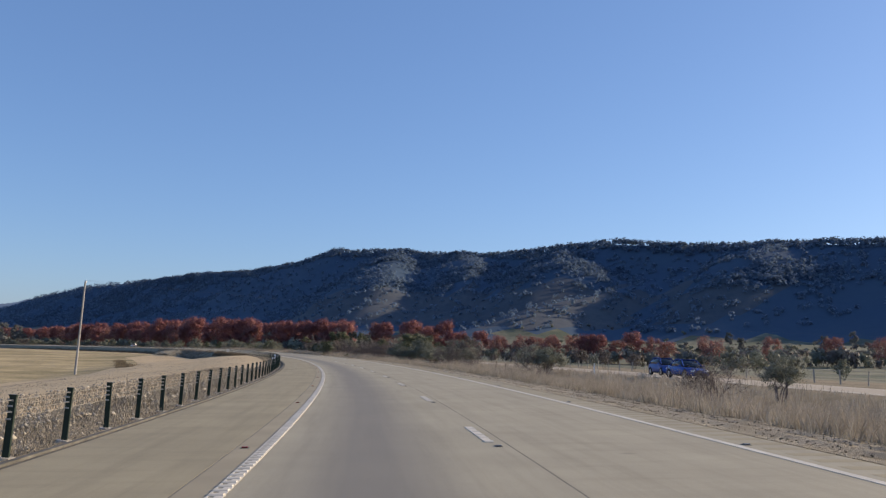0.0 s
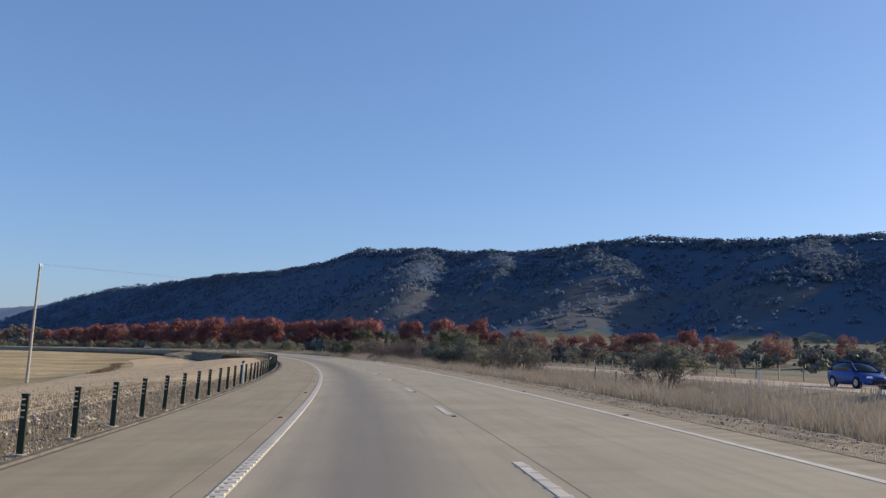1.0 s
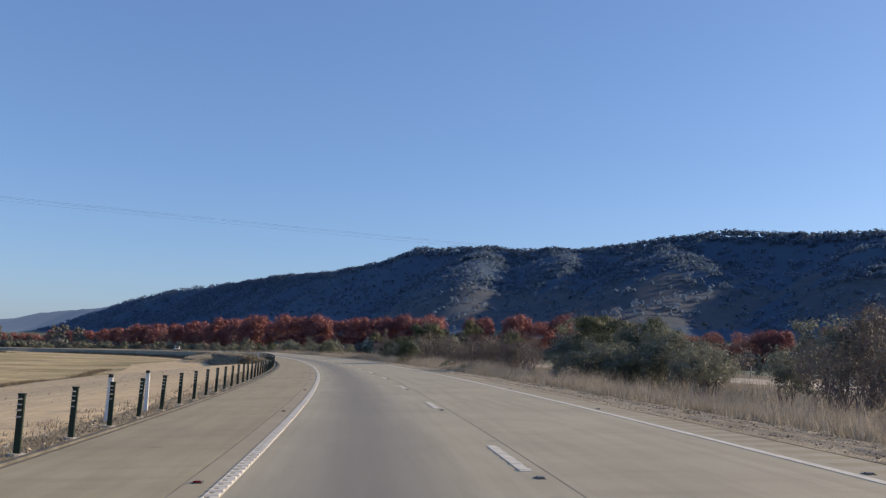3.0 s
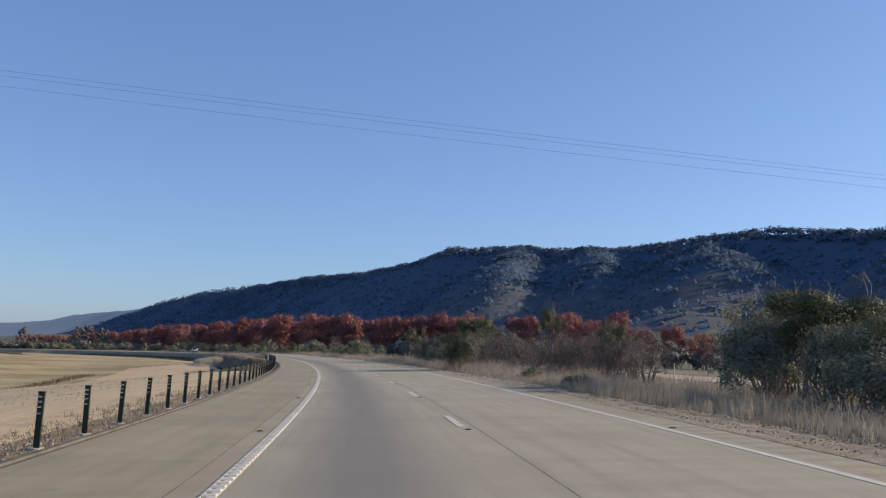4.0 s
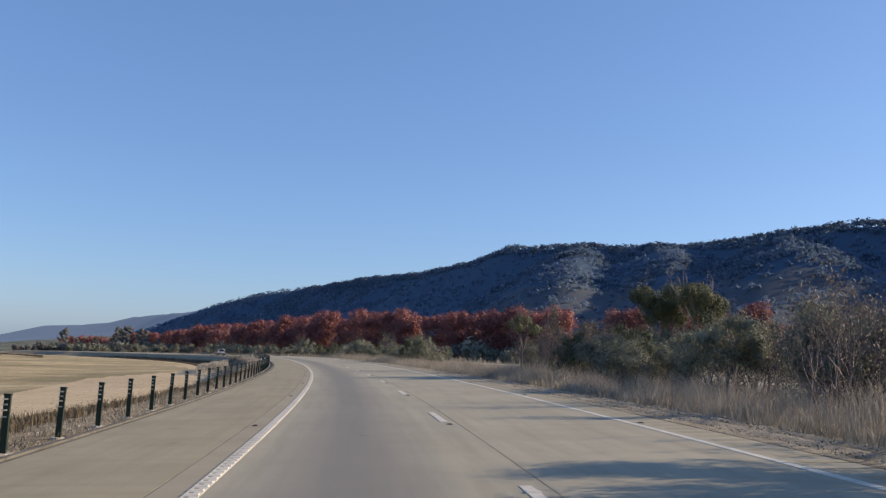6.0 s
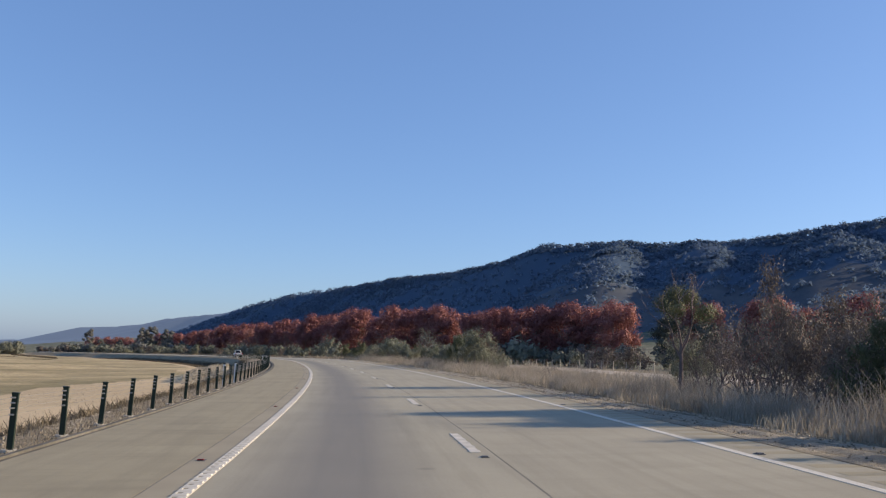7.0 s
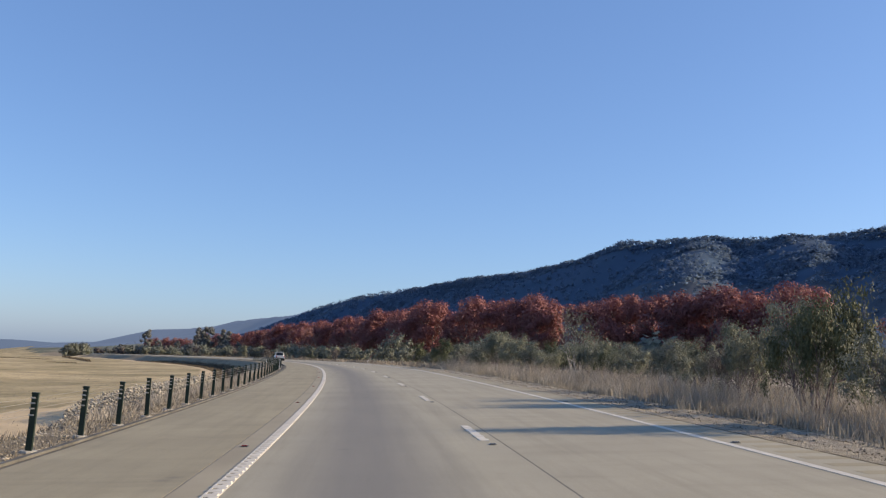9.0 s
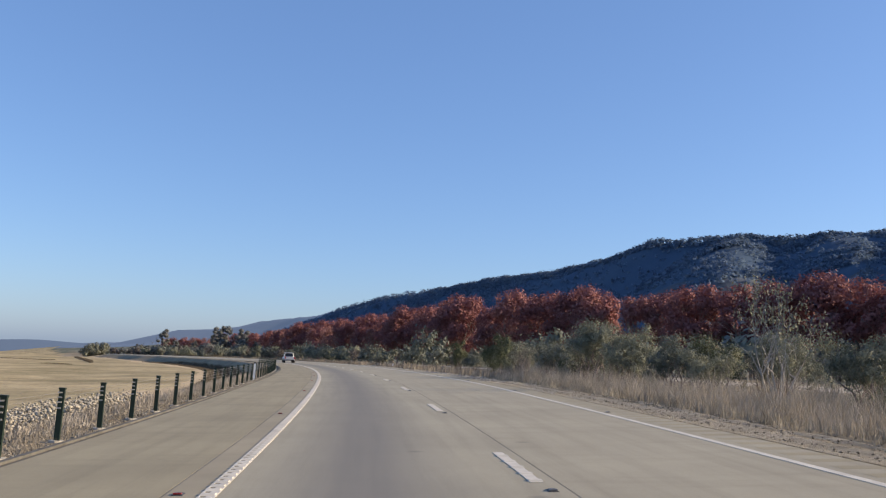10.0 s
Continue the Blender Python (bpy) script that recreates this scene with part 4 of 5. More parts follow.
# ---------------------------------------------------------------- grass
def blades(name, s, lat, high, wide, material, rng, label, lean=0.35):
    """Bent blades of dry grass as one joined mesh."""
    a = s / R
    x, y = -R + (R + lat) * np.cos(a), (R + lat) * np.sin(a)
    z = ground_height(x, y) - 0.02
    n = len(x)
    t = rng.uniform(0, 2 * np.pi, n)
    side = np.stack((np.cos(t), np.sin(t), np.zeros(n)), 1) * (wide * rng.uniform(0.6, 1.4, n))[:, None] / 2
    t2 = rng.uniform(0, 2 * np.pi, n)
    bend = np.stack((np.cos(t2), np.sin(t2), np.zeros(n)), 1) * (high * lean * rng.uniform(0.1, 1, n))[:, None]
    p = np.stack((x, y, z), 1)
    up = np.stack((np.zeros(n), np.zeros(n), high), 1)
    mid, tip = p + up * 0.6 + bend * 0.35, p + up + bend
    verts = np.stack((p - side, p + side, mid + side * 0.8, mid - side * 0.8, tip + side * 0.35, tip - side * 0.35), 1).reshape(-1, 3)
    k = np.arange(n)[:, None] * 6
    faces = np.concatenate((k + np.array((0, 1, 2, 3)), k + np.array((3, 2, 4, 5))), 0)
    me = fast_mesh(name, verts, faces)
    me.materials.append(material)
    return tagged(new(name, me), label, "grass", kind="stuff")


rng = np.random.RandomState(77)


def tufts(n, s0, s1, l0, l1, per, spread, rng):
    """Places of blades bunched in tufts."""
    cs, cl = rng.uniform(s0, s1, n), rng.uniform(l0, l1, n)
    s = np.repeat(cs, per) + rng.normal(0, spread, n * per)
    lat = np.repeat(cl, per) + rng.normal(0, spread, n * per)
    return s, lat, np.repeat(rng.uniform(0.6, 1.25, n), per)


def patchy(s, lat, high):
    """Taller and shorter stretches of grass."""
    return high * (0.78 + 0.3 * np.sin(s * 0.37 + 1.3 * np.sin(lat * 0.9)) * np.sin(s * 0.11 + lat) + 0.18 * np.sin(s * 1.3 + 2 * np.sin(lat * 1.7)))


s, lat, k = tufts(15500, 8, 345, 6.5, 14, 16, 0.15, rng)
lat = np.maximum(lat, 6.45 + 0.3 * np.sin(s * 0.7) + 0.12 * np.sin(s * 2.3))
blades("tall_grass", s, lat, patchy(s, lat, k * rng.uniform(0.3, 0.85, len(s)) * (0.5 + 0.5 * smoothstep(6.1, 8.2, lat)) * (1.25 + 0.2 * smoothstep(130, 190, s))), np.full(len(s), 0.0098), L_STRAW, rng, "tall dry straw-coloured grass in the median", 0.75)
s, lat, k = tufts(4200, -8, 345, 13, 21.5, 9, 0.16, rng)
blades("tall_grass", s, lat, k * rng.uniform(0.25, 0.5, len(s)), np.full(len(s), 0.025), L_STRAW, rng, "tall dry straw-coloured grass in the median")
s, lat, k = tufts(4200, 345, 640, 5.5, 15, 9, 0.2, rng)
blades("tall_grass", s, lat, k * rng.uniform(0.25, 0.55, len(s)), np.full(len(s), 0.04), L_STRAW, rng, "tall dry straw-coloured grass in the median")
s, lat, k = tufts(3000, -8, 345, 6.1, 7.7, 10, 0.12, rng)
blades("dead_weeds", s, lat, k * rng.uniform(0.12, 0.35, len(s)), np.full(len(s), 0.02), L_WEED, rng, "brown dead weeds along the paving's edge", 0.8)
s, lat, k = tufts(4600, -5, 400, -8.7, -6.75, 8, 0.10, rng)
blades("verge_weeds", s, lat, k * rng.uniform(0.03, 0.16, len(s)), np.full(len(s), 0.012), L_WEED, rng, "dry weeds on the gravel verge", 0.9)
s, lat, k = tufts(420, -5, 400, -8.6, -7.2, 22, 0.13, rng)
blades("verge_weeds", s, lat, k * rng.uniform(0.07, 0.22, len(s)) * (0.4 + 0.8 * smoothstep(180, 215, s) * (1 - smoothstep(270, 295, s)) + 0.4 * (1 - smoothstep(60, 90, s))), np.full(len(s), 0.011), L_WEED, rng, "taller dry weeds on the gravel verge", 0.6)
s, lat, k = tufts(3900, 188, 380, -13.5, -8.6, 9, 0.16, rng)
blades("bank_scrub", s, lat, k * rng.uniform(0.08, 0.26, len(s)), np.full(len(s), 0.018), L_SCRUB, rng, "dark dead scrub on the road bank", 0.9)
s, lat, k = tufts(2200, 4, 74, -12.0, -7.9, 11, 0.18, rng)
blades("verge_weeds", s, lat, k * rng.uniform(0.05, 0.24, len(s)), np.full(len(s), 0.013), L_WEED, rng, "rough dry weeds behind the barrier", 0.9)
s, lat, k = tufts(3000, 284, 352, -12.4, -7.6, 12, 0.16, rng)
blades("verge_weeds", s, lat, k * rng.uniform(0.08, 0.34, len(s)), np.full(len(s), 0.012), L_STRAW, rng, "pale dry grass between the barrier and the rocks", 0.8)
s, lat, k = tufts(1900, 190, 262, -9.8, -8.3, 12, 0.16, rng)
blades("bank_scrub", s, lat, k * rng.uniform(0.10, 0.30, len(s)), np.full(len(s), 0.02), L_SCRUB, rng, "dark dead scrub along the lip of the bank", 0.8)
s, lat, k = tufts(6500, 376, 660, -15.5, -10.5, 8, 0.25, rng)
blades("bank_scrub", s, lat, k * rng.uniform(0.12, 0.3, len(s)), np.full(len(s), 0.06), L_SCRUB, rng, "dark dead scrub on the road bank", 0.8)
s, lat, k = tufts(9500, 8, 420, -62, -11.0, 5, 0.3, rng)
blades("field_tufts", s, lat, k * rng.uniform(0.03, 0.10, len(s)), np.full(len(s), 0.03), L_STRAW, rng, "short dry tufts over the lake plain", 0.9)


def weed_line(a, b, n, spread):
    """Weeds along an old ditch between two places of the plain, as distances along and across."""
    t = rng.uniform(0, 1, n)
    p = np.array(a)[None] * (1 - t)[:, None] + np.array(b)[None] * t[:, None] + rng.normal(0, spread, (n, 2))
    s = np.arctan2(p[:, 1], p[:, 0] + R) * R
    return s, np.hypot(p[:, 0] + R, p[:, 1]) - R


s, lat = weed_line((-42, 149), (-72, 253), 5000, 0.7)
blades("ditch_weeds", s, lat, rng.uniform(0.08, 0.4, len(s)), np.full(len(s), 0.05), L_SCRUB, rng, "dark weeds along a ditch in the plain", 0.6)
for i in range(46):
    x, y = rng.uniform(-330, -70), rng.uniform(330, 720)
    run = rng.uniform(3, 13)
    if float(across(np.array([x]), np.array([y]))[0]) > -45:
        continue
    s, lat = weed_line((x - run, y + rng.uniform(-2, 4)), (x + run, y + rng.uniform(-4, 2)), int(60 * run), 0.8)
    blades("plain_weeds", s, lat, rng.uniform(0.1, 0.42, len(s)), np.full(len(s), 0.12), L_SCRUB, rng, "patch of dark weeds on the dry plain", 0.8)
s, lat = weed_line((-246, 559), (-416, 779), 4000, 0.35)
blades("ditch_weeds", s, lat, rng.uniform(0.3, 0.9, len(s)), np.full(len(s), 0.15), L_SCRUB, rng, "dark weeds along a ditch in the plain", 0.6)


# ---------------------------------------------------------------- stones
def stones(name, places, sizes, material, rng, label, category):
    b_v, b_f = [], []
    base = np.array(((1, 0, 0), (-1, 0, 0), (0, 1, 0), (0, -1, 0), (0, 0, 1), (0, 0, -1)), dtype=float)
    tri = np.array(((0, 2, 4), (2, 1, 4), (1, 3, 4), (3, 0, 4), (2, 0, 5), (1, 2, 5), (3, 1, 5), (0, 3, 5)))
    n = len(places)
    v = base[None] * rng.uniform(0.55, 1.25, (n, 6, 3)) + rng.normal(0, 0.16, (n, 6, 3))
    v = v * sizes[:, None, None] * np.array((1, 1, 0.7))
    a = rng.uniform(0, 2 * np.pi, n)
    c, s_ = np.cos(a)[:, None], np.sin(a)[:, None]
    v = np.stack((v[:, :, 0] * c - v[:, :, 1] * s_, v[:, :, 0] * s_ + v[:, :, 1] * c, v[:, :, 2]), 2) + places[:, None, :]
    f = (np.arange(n)[:, None, None] * 6 + tri[None]).reshape(-1, 3)
    me = fast_mesh(name, v.reshape(-1, 3), f)
    me.materials.append(material)
    return tagged(new(name, me), label, category, kind="stuff")


def scatter(n, s0, s1, l0, l1, rng, lift=0.0):
    s, lat = rng.uniform(s0, s1, n), rng.uniform(l0, l1, n)
    a = s / R
    x, y = -R + (R + lat) * np.cos(a), (R + lat) * np.sin(a)
    return np.stack((x, y, ground_height(x, y) + lift), 1)


def heap(n, s0, s1, l0=-16.4):
    """Rocks banked up against the slope."""
    s, lat = rng.uniform(s0, s1, n), rng.uniform(l0, -11.8, n)
    a = s / R
    x, y = -R + (R + lat) * np.cos(a), (R + lat) * np.sin(a)
    ends = smoothstep(s0, s0 + 6, s) * (1 - smoothstep(s1 - 10, s1, s))
    low = ground_height(x, y)
    top = np.maximum(low, -0.85 - 0.2 * (-11.8 - lat) + 0.25 * np.sin(s * 0.9) * np.sin(lat * 1.7))
    return np.stack((x, y, low + (top - low) * ends * rng.uniform(0.55, 1.0, n)), 1)


p = np.concatenate((scatter(36000, -4, 350, -8.2, -6.6, rng), scatter(9000, 8, 75, -9.5, -8.2, rng)))
stones("verge_gravel", p, rng.uniform(0.008, 0.036, len(p)), M_PEBBLE, rng, "loose brown gravel along the barrier", "gravel")
p = np.concatenate((scatter(2600, -4, 350, -8.4, -6.6, rng), scatter(500, -4, 350, -6.62, -6.46, rng, 0.03)))
stones("verge_stones", p, rng.uniform(0.025, 0.06, len(p)), M_PEBBLE, rng, "pale stones lying on the gravel verge", "stones")
p = scatter(18000, 4, 345, 4.75, 6.5, rng, 0.025)
stones("edge_gravel", p, rng.uniform(0.010, 0.032, len(p)), M_PEBBLE, rng, "crumbled gravel at the paving's edge", "gravel")
p = np.concatenate((heap(10500, 309, 347), heap(220, 26, 52, -13.4), scatter(700, 12, 64, -10.6, -7.9, rng, 0.02)))
stones("riprap", p, rng.uniform(0.03, 0.105, len(p)), M_STONE, rng, "heap of pale broken rocks on the bank", "rocks")


# ---------------------------------------------------------------- wire rope barrier
def barrier():
    root = tagged(new("wire_rope_barrier"), "wire rope barrier on dark green steel posts", "barrier")
    b = Buffer()
    b.box((0, 0, 0.395), (0.092, 0.055, 0.93))
    b.box((0, 0, 0.865), (0.106, 0.07, 0.03))
    post_mesh = b.mesh("post")
    c = Buffer()
    c.box((-0.022, 0.0, 0.0), (0.075, 0.08, 0.024))
    clip_mesh = c.mesh("clip")
    f = Buffer()
    f.tube((0, 0, -0.1), (0, 0, 0.012), 0.15, 0.125, 11, True)
    foot_mesh = f.mesh("footing")
    rr = random.Random(3)
    s = 15.86 - 2.521 * 9
    lat = -6.98
    while s < 460:
        z = BANK * lat - 0.05
        m = Matrix.Translation(on_curve(s, lat, z)) @ pose(0, 0, 0, rr.uniform(-1.2, 1.2), rr.uniform(-1.2, 1.2) + 1.5, math.degrees(s / R))
        post = part("post", post_mesh, M_POST, root)
        post.matrix_local = m
        for z in (0.80, 0.72, 0.64, 0.54):
            part("clip", clip_mesh, M_SLOT, post).location = (0, 0, z)
        part("footing", foot_mesh, M_FOOT, post, "pale concrete footing")
        s += 2.521
    for z, dx in ((0.80, 0.03), (0.72, -0.03), (0.64, 0.03), (0.54, -0.03)):
        r = Buffer()
        s0 = -8.0
        while s0 < 460:
            r.tube(on_curve(s0, lat + dx, BANK * lat - 0.05 + z), on_curve(s0 + 5, lat + dx, BANK * lat - 0.05 + z), 0.0036, 0.0036, 5)
            s0 += 5
        part("rope", r, M_ROPE, root)


barrier()


# ---------------------------------------------------------------- guide posts, pavement markers
def guide_post():
    root = tagged(new("guide_post"), "white plastic roadside guide post", "guide post")
    b = Buffer()
    b.box((0, 0, 0.45), (0.10, 0.03, 1.0), taper=0.95)
    b.box((0.04, -0.014, 0.45), (0.015, 0.03, 1.0))
    b.box((-0.04, -0.014, 0.45), (0.015, 0.03, 1.0))
    part("blade", b, M_GUIDE, root)
    c = Buffer()
    c.box((0, -0.008, 0.985), (0.104, 0.06, 0.07), taper=0.85)
    part("cap", c, M_MARKER, root, "dark cap")
    return root


g0 = guide_post()
for s, lat in ((73.7, -7.1), (76.8, -7.4), (108.0, -7.4), (111.8, -7.4), (247.2, -7.2), (251.15, -7.1), (342.9, -6.98), (398.9, -8.2), (392, 5.7), (77.6, 20.6), (127, 20.8)):
    copy_thing(g0, Matrix.Translation(on_curve(s, lat, ground_at(s, lat))) @ pose(0, 0, 0, 0, rnd.uniform(-2, 2), math.degrees(s / R)))
drop(g0)


def star_picket(s, lat, h):
    """A steel stake of three thin fins."""
    root = tagged(new("star_picket"), "rusty steel star picket standing in dry grass", "stake")
    root.matrix_world = Matrix.Translation(on_curve(s, lat, 0) * 1.0) @ pose(0, 0, ground_at(s, lat) - dip(s), rnd.uniform(-3, 3), rnd.uniform(-3, 3), rnd.uniform(0, 120))
    b = Buffer()
    for k in range(3):
        turn = Matrix.Rotation(radians(120 * k), 3, "Z")
        b.box(turn @ Vector((0.016, 0, h / 2 - 0.2)), (0.032, 0.008, h + 0.4), turn)
    part("shaft", b, M_RUST, root)


for s, lat, h in ((83.5, 13.0, 1.45), (79.5, 13.0, 1.35)):
    star_picket(s, lat, h)


def pavement_marker(label, lens):
    b = Buffer()
    b.box((0, 0, 0.003), (0.12, 0.20, 0.01), taper=0.8)
    b.box((0, 0, 0.010), (0.10, 0.10, 0.02), taper=0.7)
    root = tagged(new("pavement_marker"), label, "road marker")
    part("base", b, M_MARKER, root)
    c = Buffer()
    c.box((0, -0.045, 0.018), (0.085, 0.022, 0.014))
    part("lens", c, lens, root)
    return root


worn = pavement_marker("low worn pavement marker in a dark patch", M_STEEL)
red_eye = pavement_marker("low worn pavement marker with a red lens", M_RED)
for k in range(-1, 34):
    s = DASH0 + 12 * k - 3.6
    for lat, made in ((0.05, worn), (-3.78, red_eye), (3.98, worn)):
        copy_thing(made, Matrix.Translation(on_curve(s, lat, BANK * lat)) @ pose(0, 0, 0, 0, -math.degrees(math.atan(BANK)), math.degrees(s / R)))
drop(worn)
drop(red_eye)


# ---------------------------------------------------------------- power line
def power_pole(x, y, top, lean):
    root = tagged(new("power_pole"), "leaning grey timber power pole in the dry field", "power pole")
    z = float(ground_height(np.array([x]), np.array([y]))[0])
    h = top - z
    root.matrix_world = pose(x, y, z, 0, lean, 0)
    b = Buffer()
    b.tube((0, 0, -0.4), (0, 0, h), 0.19, 0.118, 12, True)
    part("shaft", b, M_POLE, root)
    c = Buffer()
    c.box((0.0, 0.12, h - 0.25), (2.1, 0.11, 0.12), Matrix.Rotation(radians(-75), 3, "Z"))
    part("crossarm", c, M_POLE, root)
    for k in (-0.95, 0.95, 0.35):
        d = Buffer()
        q = Matrix.Rotation(radians(-75), 3, "Z") @ Vector((k, 0.12, 0))
        d.tube((q.x, q.y, h - 0.2), (q.x, q.y, h + 0.02), 0.045, 0.03, 7, True)
        part("insulator", d, M_GUIDE, root)
    return root


power_pole(-46.0, 136.6, 10.1, 1.4)
power_pole(150.0, 191.0, 10.4, 0.0)
wires = tagged(new("power_line"), "three thin overhead wires crossing the road", "power line", kind="structure")
for k in (-0.95, 0.35, 0.95):
    b = Buffer()
    a, c = Vector((-45.7, 136.8, 10.1)), Vector((150, 191, 10.4))
    off = Vector((0.26, -0.96, 0)) * k
    last = None
    for i in range(41):
        t = i / 40
        q = a + (c - a) * t + off - Vector((0, 0, 4 * 2.2 * t * (1 - t)))
        if last is not None:
            b.tube(last, q, 0.0038, 0.0038, 4)
        last = q
    part("wire", b, M_WIRE, wires)

# paddock fence beyond the far carriageway
fence = tagged(new("paddock_fence"), "grey timber post and wire paddock fence", "fence")
b = Buffer()
b.box((0, 0, 0.5), (0.10, 0.10, 1.3), taper=0.85)
stake = b.mesh("fence_post")
for i in range(120):
    s = 40 + i * 3.6
    lat = 37.5 + 0.9 * math.sin(i * 0.21)
    o = part("fence_post", stake, M_FENCEWOOD, fence)
    o.matrix_local = Matrix.Translation(on_curve(s, lat, ground_at(s, lat))) @ pose(0, 0, 0, rnd.uniform(-4, 4), rnd.uniform(-4, 4), rnd.uniform(0, 90))
for z in (0.45, 0.8, 1.1):
    w = Buffer()
    for i in range(119):
        q = [on_curve(40 + j * 3.6, 37.5 + 0.9 * math.sin(j * 0.21)) for j in (i, i + 1)]
        h = [ground_at(40 + j * 3.6, 37.5 + 0.9 * math.sin(j * 0.21)) for j in (i, i + 1)]
        w.tube((q[0].x, q[0].y, h[0] + z), (q[1].x, q[1].y, h[1] + z), 0.008, 0.008, 3)
    part("fence_wire", w, M_WIRE, fence)


# ---------------------------------------------------------------- vehicles
def loft(sections, closed=True):
    """A skin through rings of points."""
    b = Buffer()
    n = len(sections[0])
    for r in sections:
        b.v.extend([Vector(p) for p in r])
    for i in range(len(sections) - 1):
        for j in range(n):
            k = (j + 1) % n
            b.f.append((i * n + j, i * n + k, (i + 1) * n + k, (i + 1) * n + j))
    b.f.append(tuple(range(n - 1, -1, -1)))
    b.f.append(tuple((len(sections) - 1) * n + j for j in range(n)))
    return b


def ring(y, zlo, zhi, half_lo, half_hi):
    """One cross-section of a car's body, rounded at its shoulders."""
    m = (zlo + zhi) / 2
    pts = [(-half_lo * 0.9, zlo), (half_lo * 0.9, zlo), (half_lo, zlo + 0.1), (max(half_lo, half_hi) * 1.02, m), (half_hi, zhi - 0.08), (half_hi * 0.9, zhi),
           (-half_hi * 0.9, zhi), (-half_hi, zhi - 0.08), (-max(half_lo, half_hi) * 1.02, m), (-half_lo, zlo + 0.1)]
    return [(x, y, z) for x, z in pts]


def smooth_mesh(b, name):
    me = b.mesh(name)
    bm = bmesh.new()
    bm.from_mesh(me)
    bmesh.ops.recalc_face_normals(bm, faces=bm.faces)
    bm.to_mesh(me)
    bm.free()
    for p in me.polygons:
        p.use_smooth = len(p.vertices) == 4
    return me


def wheel(root, x, y, r, width):
    out = 1 if x > 0 else -1
    w = Buffer()
    w.tube((x - out * width / 2, y, r), (x + out * width / 2, y, r), r, r, 20, True)
    hub = part("wheel", w, CAR_TYRE, root)
    d = Buffer()
    d.tube((x + out * (width / 2 - 0.02), y, r), (x + out * (width / 2 + 0.012), y, r), r * 0.66, r * 0.60, 18, True)
    part("rim", d, CAR_RIM, hub)
    e = Buffer()
    for i in range(5):
        a = 2 * math.pi * i / 5
        e.box((x + out * (width / 2 + 0.012), y + math.cos(a) * r * 0.36, r + math.sin(a) * r * 0.36), (0.02, r * 0.16, r * 0.16))
    part("rim_inset", e, CAR_BLACK, hub)


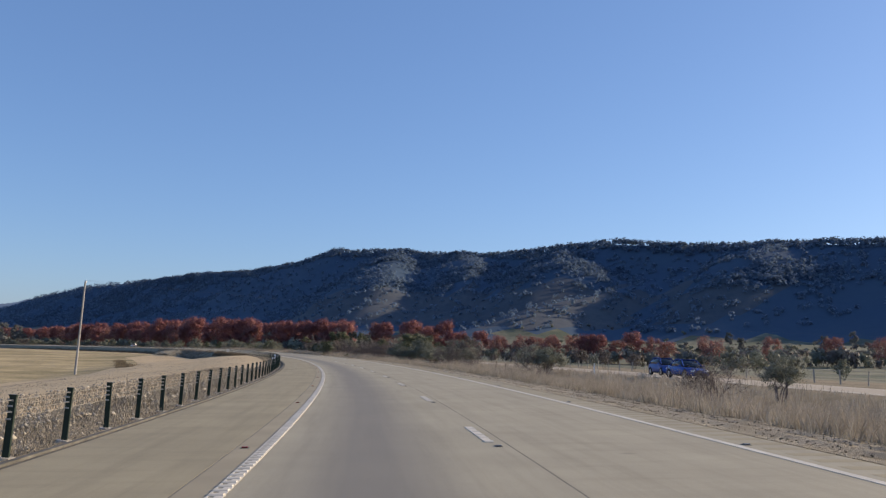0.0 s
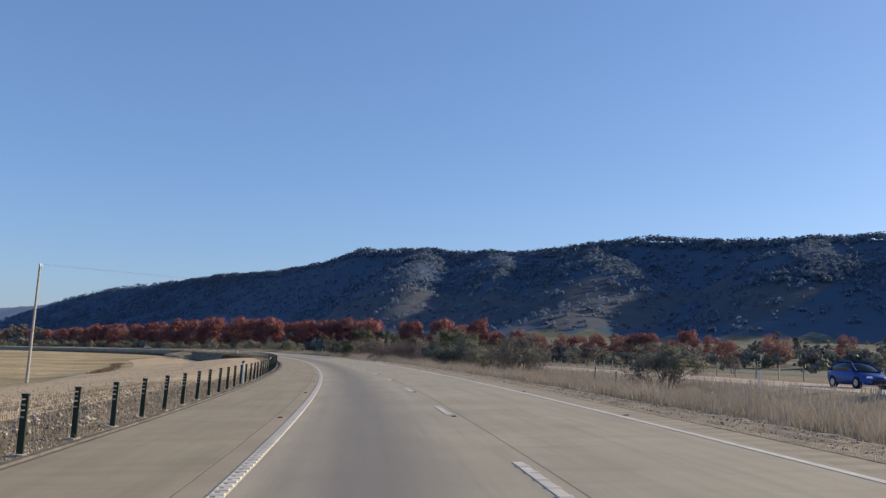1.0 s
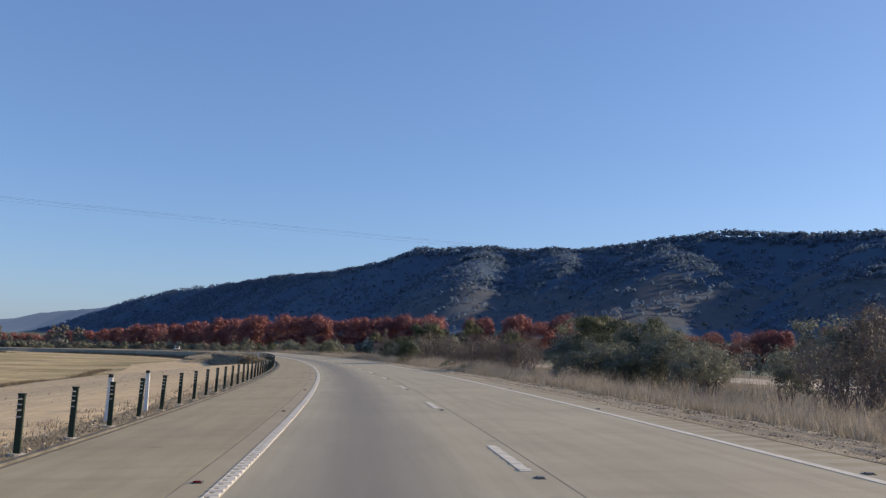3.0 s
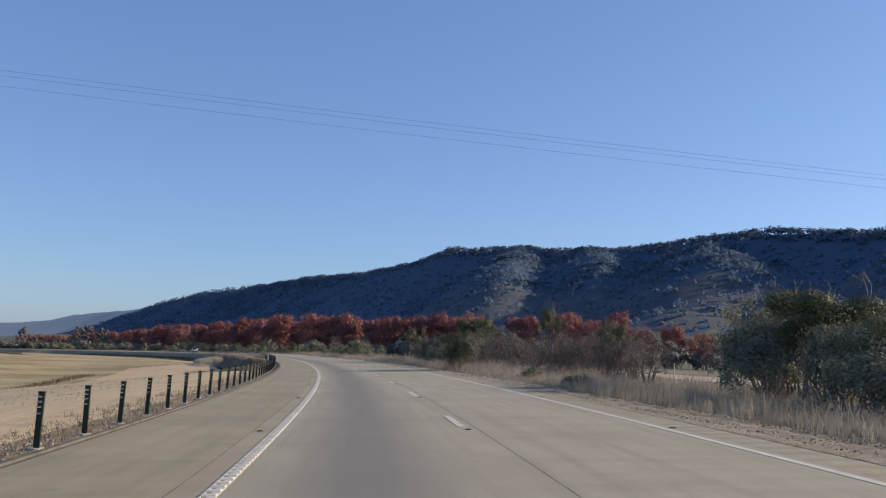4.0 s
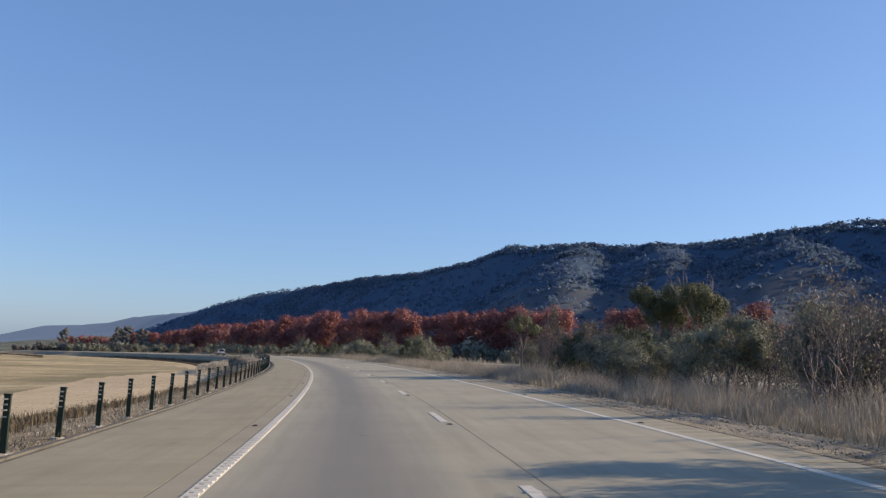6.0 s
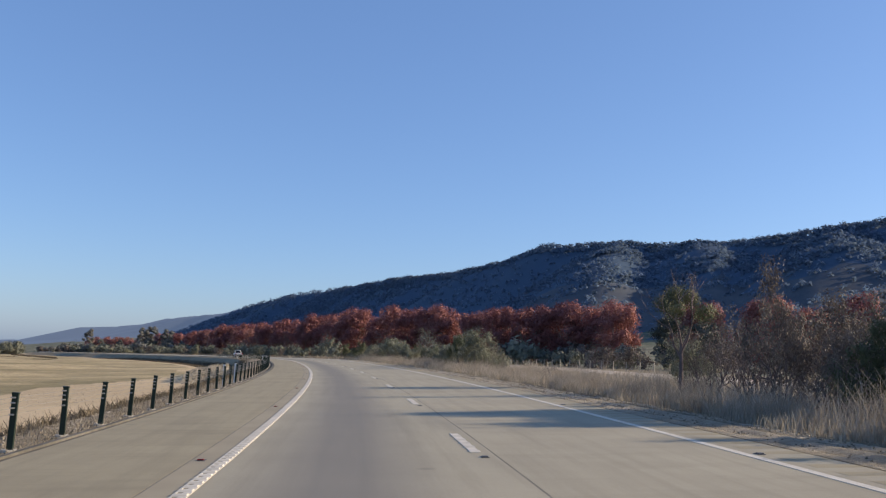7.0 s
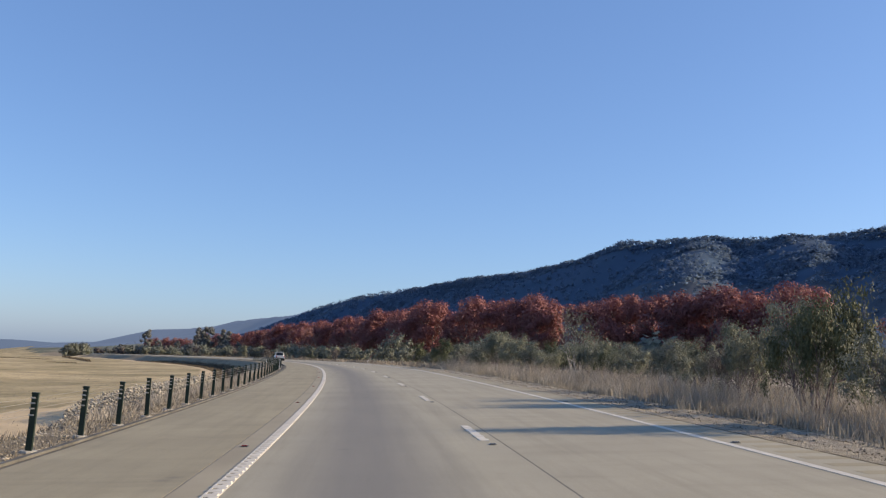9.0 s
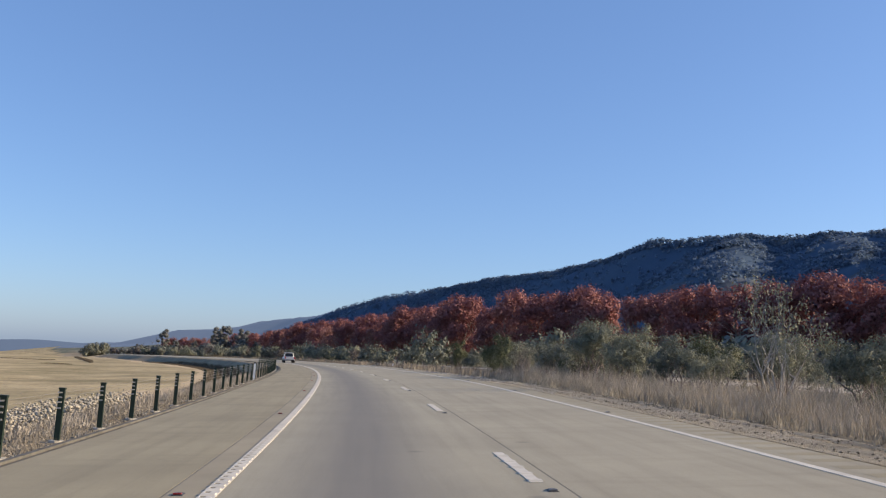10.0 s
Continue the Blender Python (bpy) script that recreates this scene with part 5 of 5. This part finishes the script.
def car(name, paint, label, tall=1.45, length=4.5, hatch=False):
    """A closed car that faces +y: skin, glasshouse, roof, wheels, lamps, mirrors, bumpers."""
    root = tagged(new(name), label, "car")
    L, W = length / 2, 0.89
    belt = tall * 0.63
    body = loft([ring(-L, 0.42, belt * 0.86, W * 0.74, W * 0.70), ring(-L + 0.12, 0.28, belt * 1.0, W * 0.88, W * 0.82), ring(-L + 0.7, 0.22, belt * 1.06, W * 0.98, W * 0.9),
                 ring(-0.2, 0.2, belt * 1.02, W, W * 0.93), ring(0.75, 0.2, belt, W, W * 0.92), ring(1.05, 0.2, belt * 0.96, W, W * 0.9),
                 ring(L - 0.55, 0.22, belt * 0.84, W * 0.97, W * 0.82), ring(L - 0.12, 0.26, belt * 0.72, W * 0.86, W * 0.68), ring(L, 0.34, belt * 0.60, W * 0.72, W * 0.58)])
    part("body", smooth_mesh(body, "body"), paint, root)
    rear = -L + (0.28 if hatch else 0.75)
    cabin = loft([ring(rear, belt * 0.95, belt * 1.06, W * 0.82, W * 0.76), ring(rear + 0.5, belt * 0.95, tall - 0.08, W * 0.86, W * 0.64),
                  ring(-0.3, belt * 0.95, tall - 0.015, W * 0.88, W * 0.66), ring(0.25, belt * 0.95, tall - 0.04, W * 0.88, W * 0.64), ring(1.12, belt * 0.9, belt * 1.02, W * 0.84, W * 0.74)])
    part("glasshouse", smooth_mesh(cabin, "glasshouse"), CAR_GLASS, root)
    roof = loft([ring(rear + 0.48, tall - 0.10, tall - 0.05, W * 0.64, W * 0.60), ring(-0.3, tall - 0.06, tall + 0.015, W * 0.68, W * 0.62), ring(0.28, tall - 0.09, tall - 0.02, W * 0.66, W * 0.60)])
    part("roof", smooth_mesh(roof, "roof"), paint, root)
    for x in (-1, 1):
        for y0, z0, y1, z1 in ((rear + 0.02, belt * 1.03, rear + 0.5, tall - 0.08), (-0.1, belt, -0.12, tall - 0.05), (1.08, belt, 0.27, tall - 0.07)):
            q = Buffer()
            q.tube((x * W * 0.86, y0, z0), (x * W * 0.655, y1, z1), 0.045, 0.045, 5)
            part("pillar", q, paint, root)
        h = Buffer()
        h.box((x * W * 0.60, L - 0.10, belt * 0.68), (0.34, 0.16, 0.13), Matrix.Rotation(-x * 0.45, 3, "Z"), 0.85)
        part("headlight", h, CAR_LAMP, root)
        t = Buffer()
        t.box((x * W * 0.66, -L + 0.05, belt * 0.84), (0.30, 0.12, 0.15), Matrix.Rotation(x * 0.3, 3, "Z"), 0.9)
        part("tail_light", t, CAR_TAIL, root)
        m = Buffer()
        m.box((x * (W + 0.08), 0.82, belt * 1.06), (0.18, 0.11, 0.13), taper=0.8)
        part("mirror", m, paint, root)
        arch = Buffer()
        for y in (L - 0.88, -L + 0.86):
            arch.tube((x * (W - 0.12), y, 0.33), (x * (W + 0.006), y, 0.33), 0.39, 0.385, 20, True)
        part("wheel_arch", arch, CAR_BLACK, root)
        for y in (L - 0.88, -L + 0.86):
            wheel(root, x * (W - 0.09), y, 0.325, 0.21)
        s_ = Buffer()
        s_.box((x * W, 0.0, 0.26), (0.05, length * 0.42, 0.09))
        part("sill", s_, CAR_BLACK, root)
    g = Buffer()
    g.box((0, L - 0.03, belt * 0.42), (W * 1.0, 0.10, 0.20), taper=0.9)
    g.box((0, L - 0.02, belt * 0.62), (W * 0.5, 0.08, 0.09), taper=0.9)
    part("grille", g, CAR_BLACK, root)
    return root


def stand(ob, s, lat, z, flip):
    ob.matrix_world = Matrix.Translation(on_curve(s, lat, z)) @ pose(0, 0, 0, 0, 0, math.degrees(s / R) + (180 if flip else 0))
    return ob


stand(car("blue_sedan", CAR_BLUE, "glossy dark blue sedan on the far carriageway", 1.46, 4.7), 67.3, 24.6, 0.305, True)
stand(car("blue_hatchback", CAR_NAVY, "bright blue hatchback on the far carriageway", 1.60, 4.2, True), 81.0, 28.6, 0.305, True)


def pickup():
    root = tagged(new("pickup_truck"), "silver pickup truck driving in the inner lane", "pickup truck")
    W = 0.92
    body = loft([ring(-2.55, 0.55, 1.05, W * 0.92, W * 0.90), ring(-2.45, 0.45, 1.08, W * 0.97, W * 0.94), ring(0.2, 0.42, 1.08, W, W * 0.95),
                 ring(1.3, 0.42, 1.08, W, W * 0.92), ring(2.3, 0.45, 0.98, W * 0.95, W * 0.82), ring(2.6, 0.5, 0.8, W * 0.8, W * 0.68)])
    part("body", smooth_mesh(body, "body"), CAR_SILVER, root)
    cab = loft([ring(-0.75, 1.0, 1.1, W * 0.9, W * 0.86), ring(-0.62, 1.0, 1.70, W * 0.9, W * 0.74), ring(0.5, 1.0, 1.74, W * 0.9, W * 0.74), ring(1.4, 1.0, 1.1, W * 0.88, W * 0.8)])
    part("glasshouse", smooth_mesh(cab, "glasshouse"), CAR_GLASS, root)
    roof = loft([ring(-0.7, 1.66, 1.76, W * 0.76, W * 0.70), ring(0.0, 1.68, 1.80, W * 0.78, W * 0.72), ring(0.6, 1.66, 1.76, W * 0.76, W * 0.70)])
    part("roof", smooth_mesh(roof, "roof"), CAR_SILVER, root)
    for x in (-1, 1):
        q = Buffer()
        q.tube((x * W * 0.88, -0.72, 1.08), (x * W * 0.74, -0.64, 1.7), 0.06, 0.05, 5)
        part("pillar", q, CAR_SILVER, root)
        t = Buffer()
        t.box((x * W * 0.86, -2.56, 0.88), (0.16, 0.08, 0.34))
        part("tail_light", t, CAR_TAIL, root)
        m = Buffer()
        m.box((x * (W + 0.12), 0.9, 1.2), (0.22, 0.1, 0.2), taper=0.85)
        part("mirror", m, CAR_BLACK, root)
        for y in (-1.55, 1.6):
            wheel(root, x * (W - 0.12), y, 0.38, 0.25)
    g = Buffer()
    g.box((0, -2.60, 0.50), (W * 1.7, 0.14, 0.16), taper=0.92)
    part("bumper", g, CAR_BLACK, root)
    h = Buffer()
    h.box((0, -2.565, 0.82), (W * 1.4, 0.03, 0.36), taper=0.98)
    part("tailgate", h, CAR_SILVER, root)
    return root


stand(pickup(), 455.0, -2.2, BANK * -2.2, False)

# ---------------------------------------------------------------- shoulder slabs
for i in range(110):
    s = -6.0 + 3.05 * i
    strip("slab", s, s + 3.0475, -6.40, -3.932, M_SHOULDER, step=3.1, parent=road)
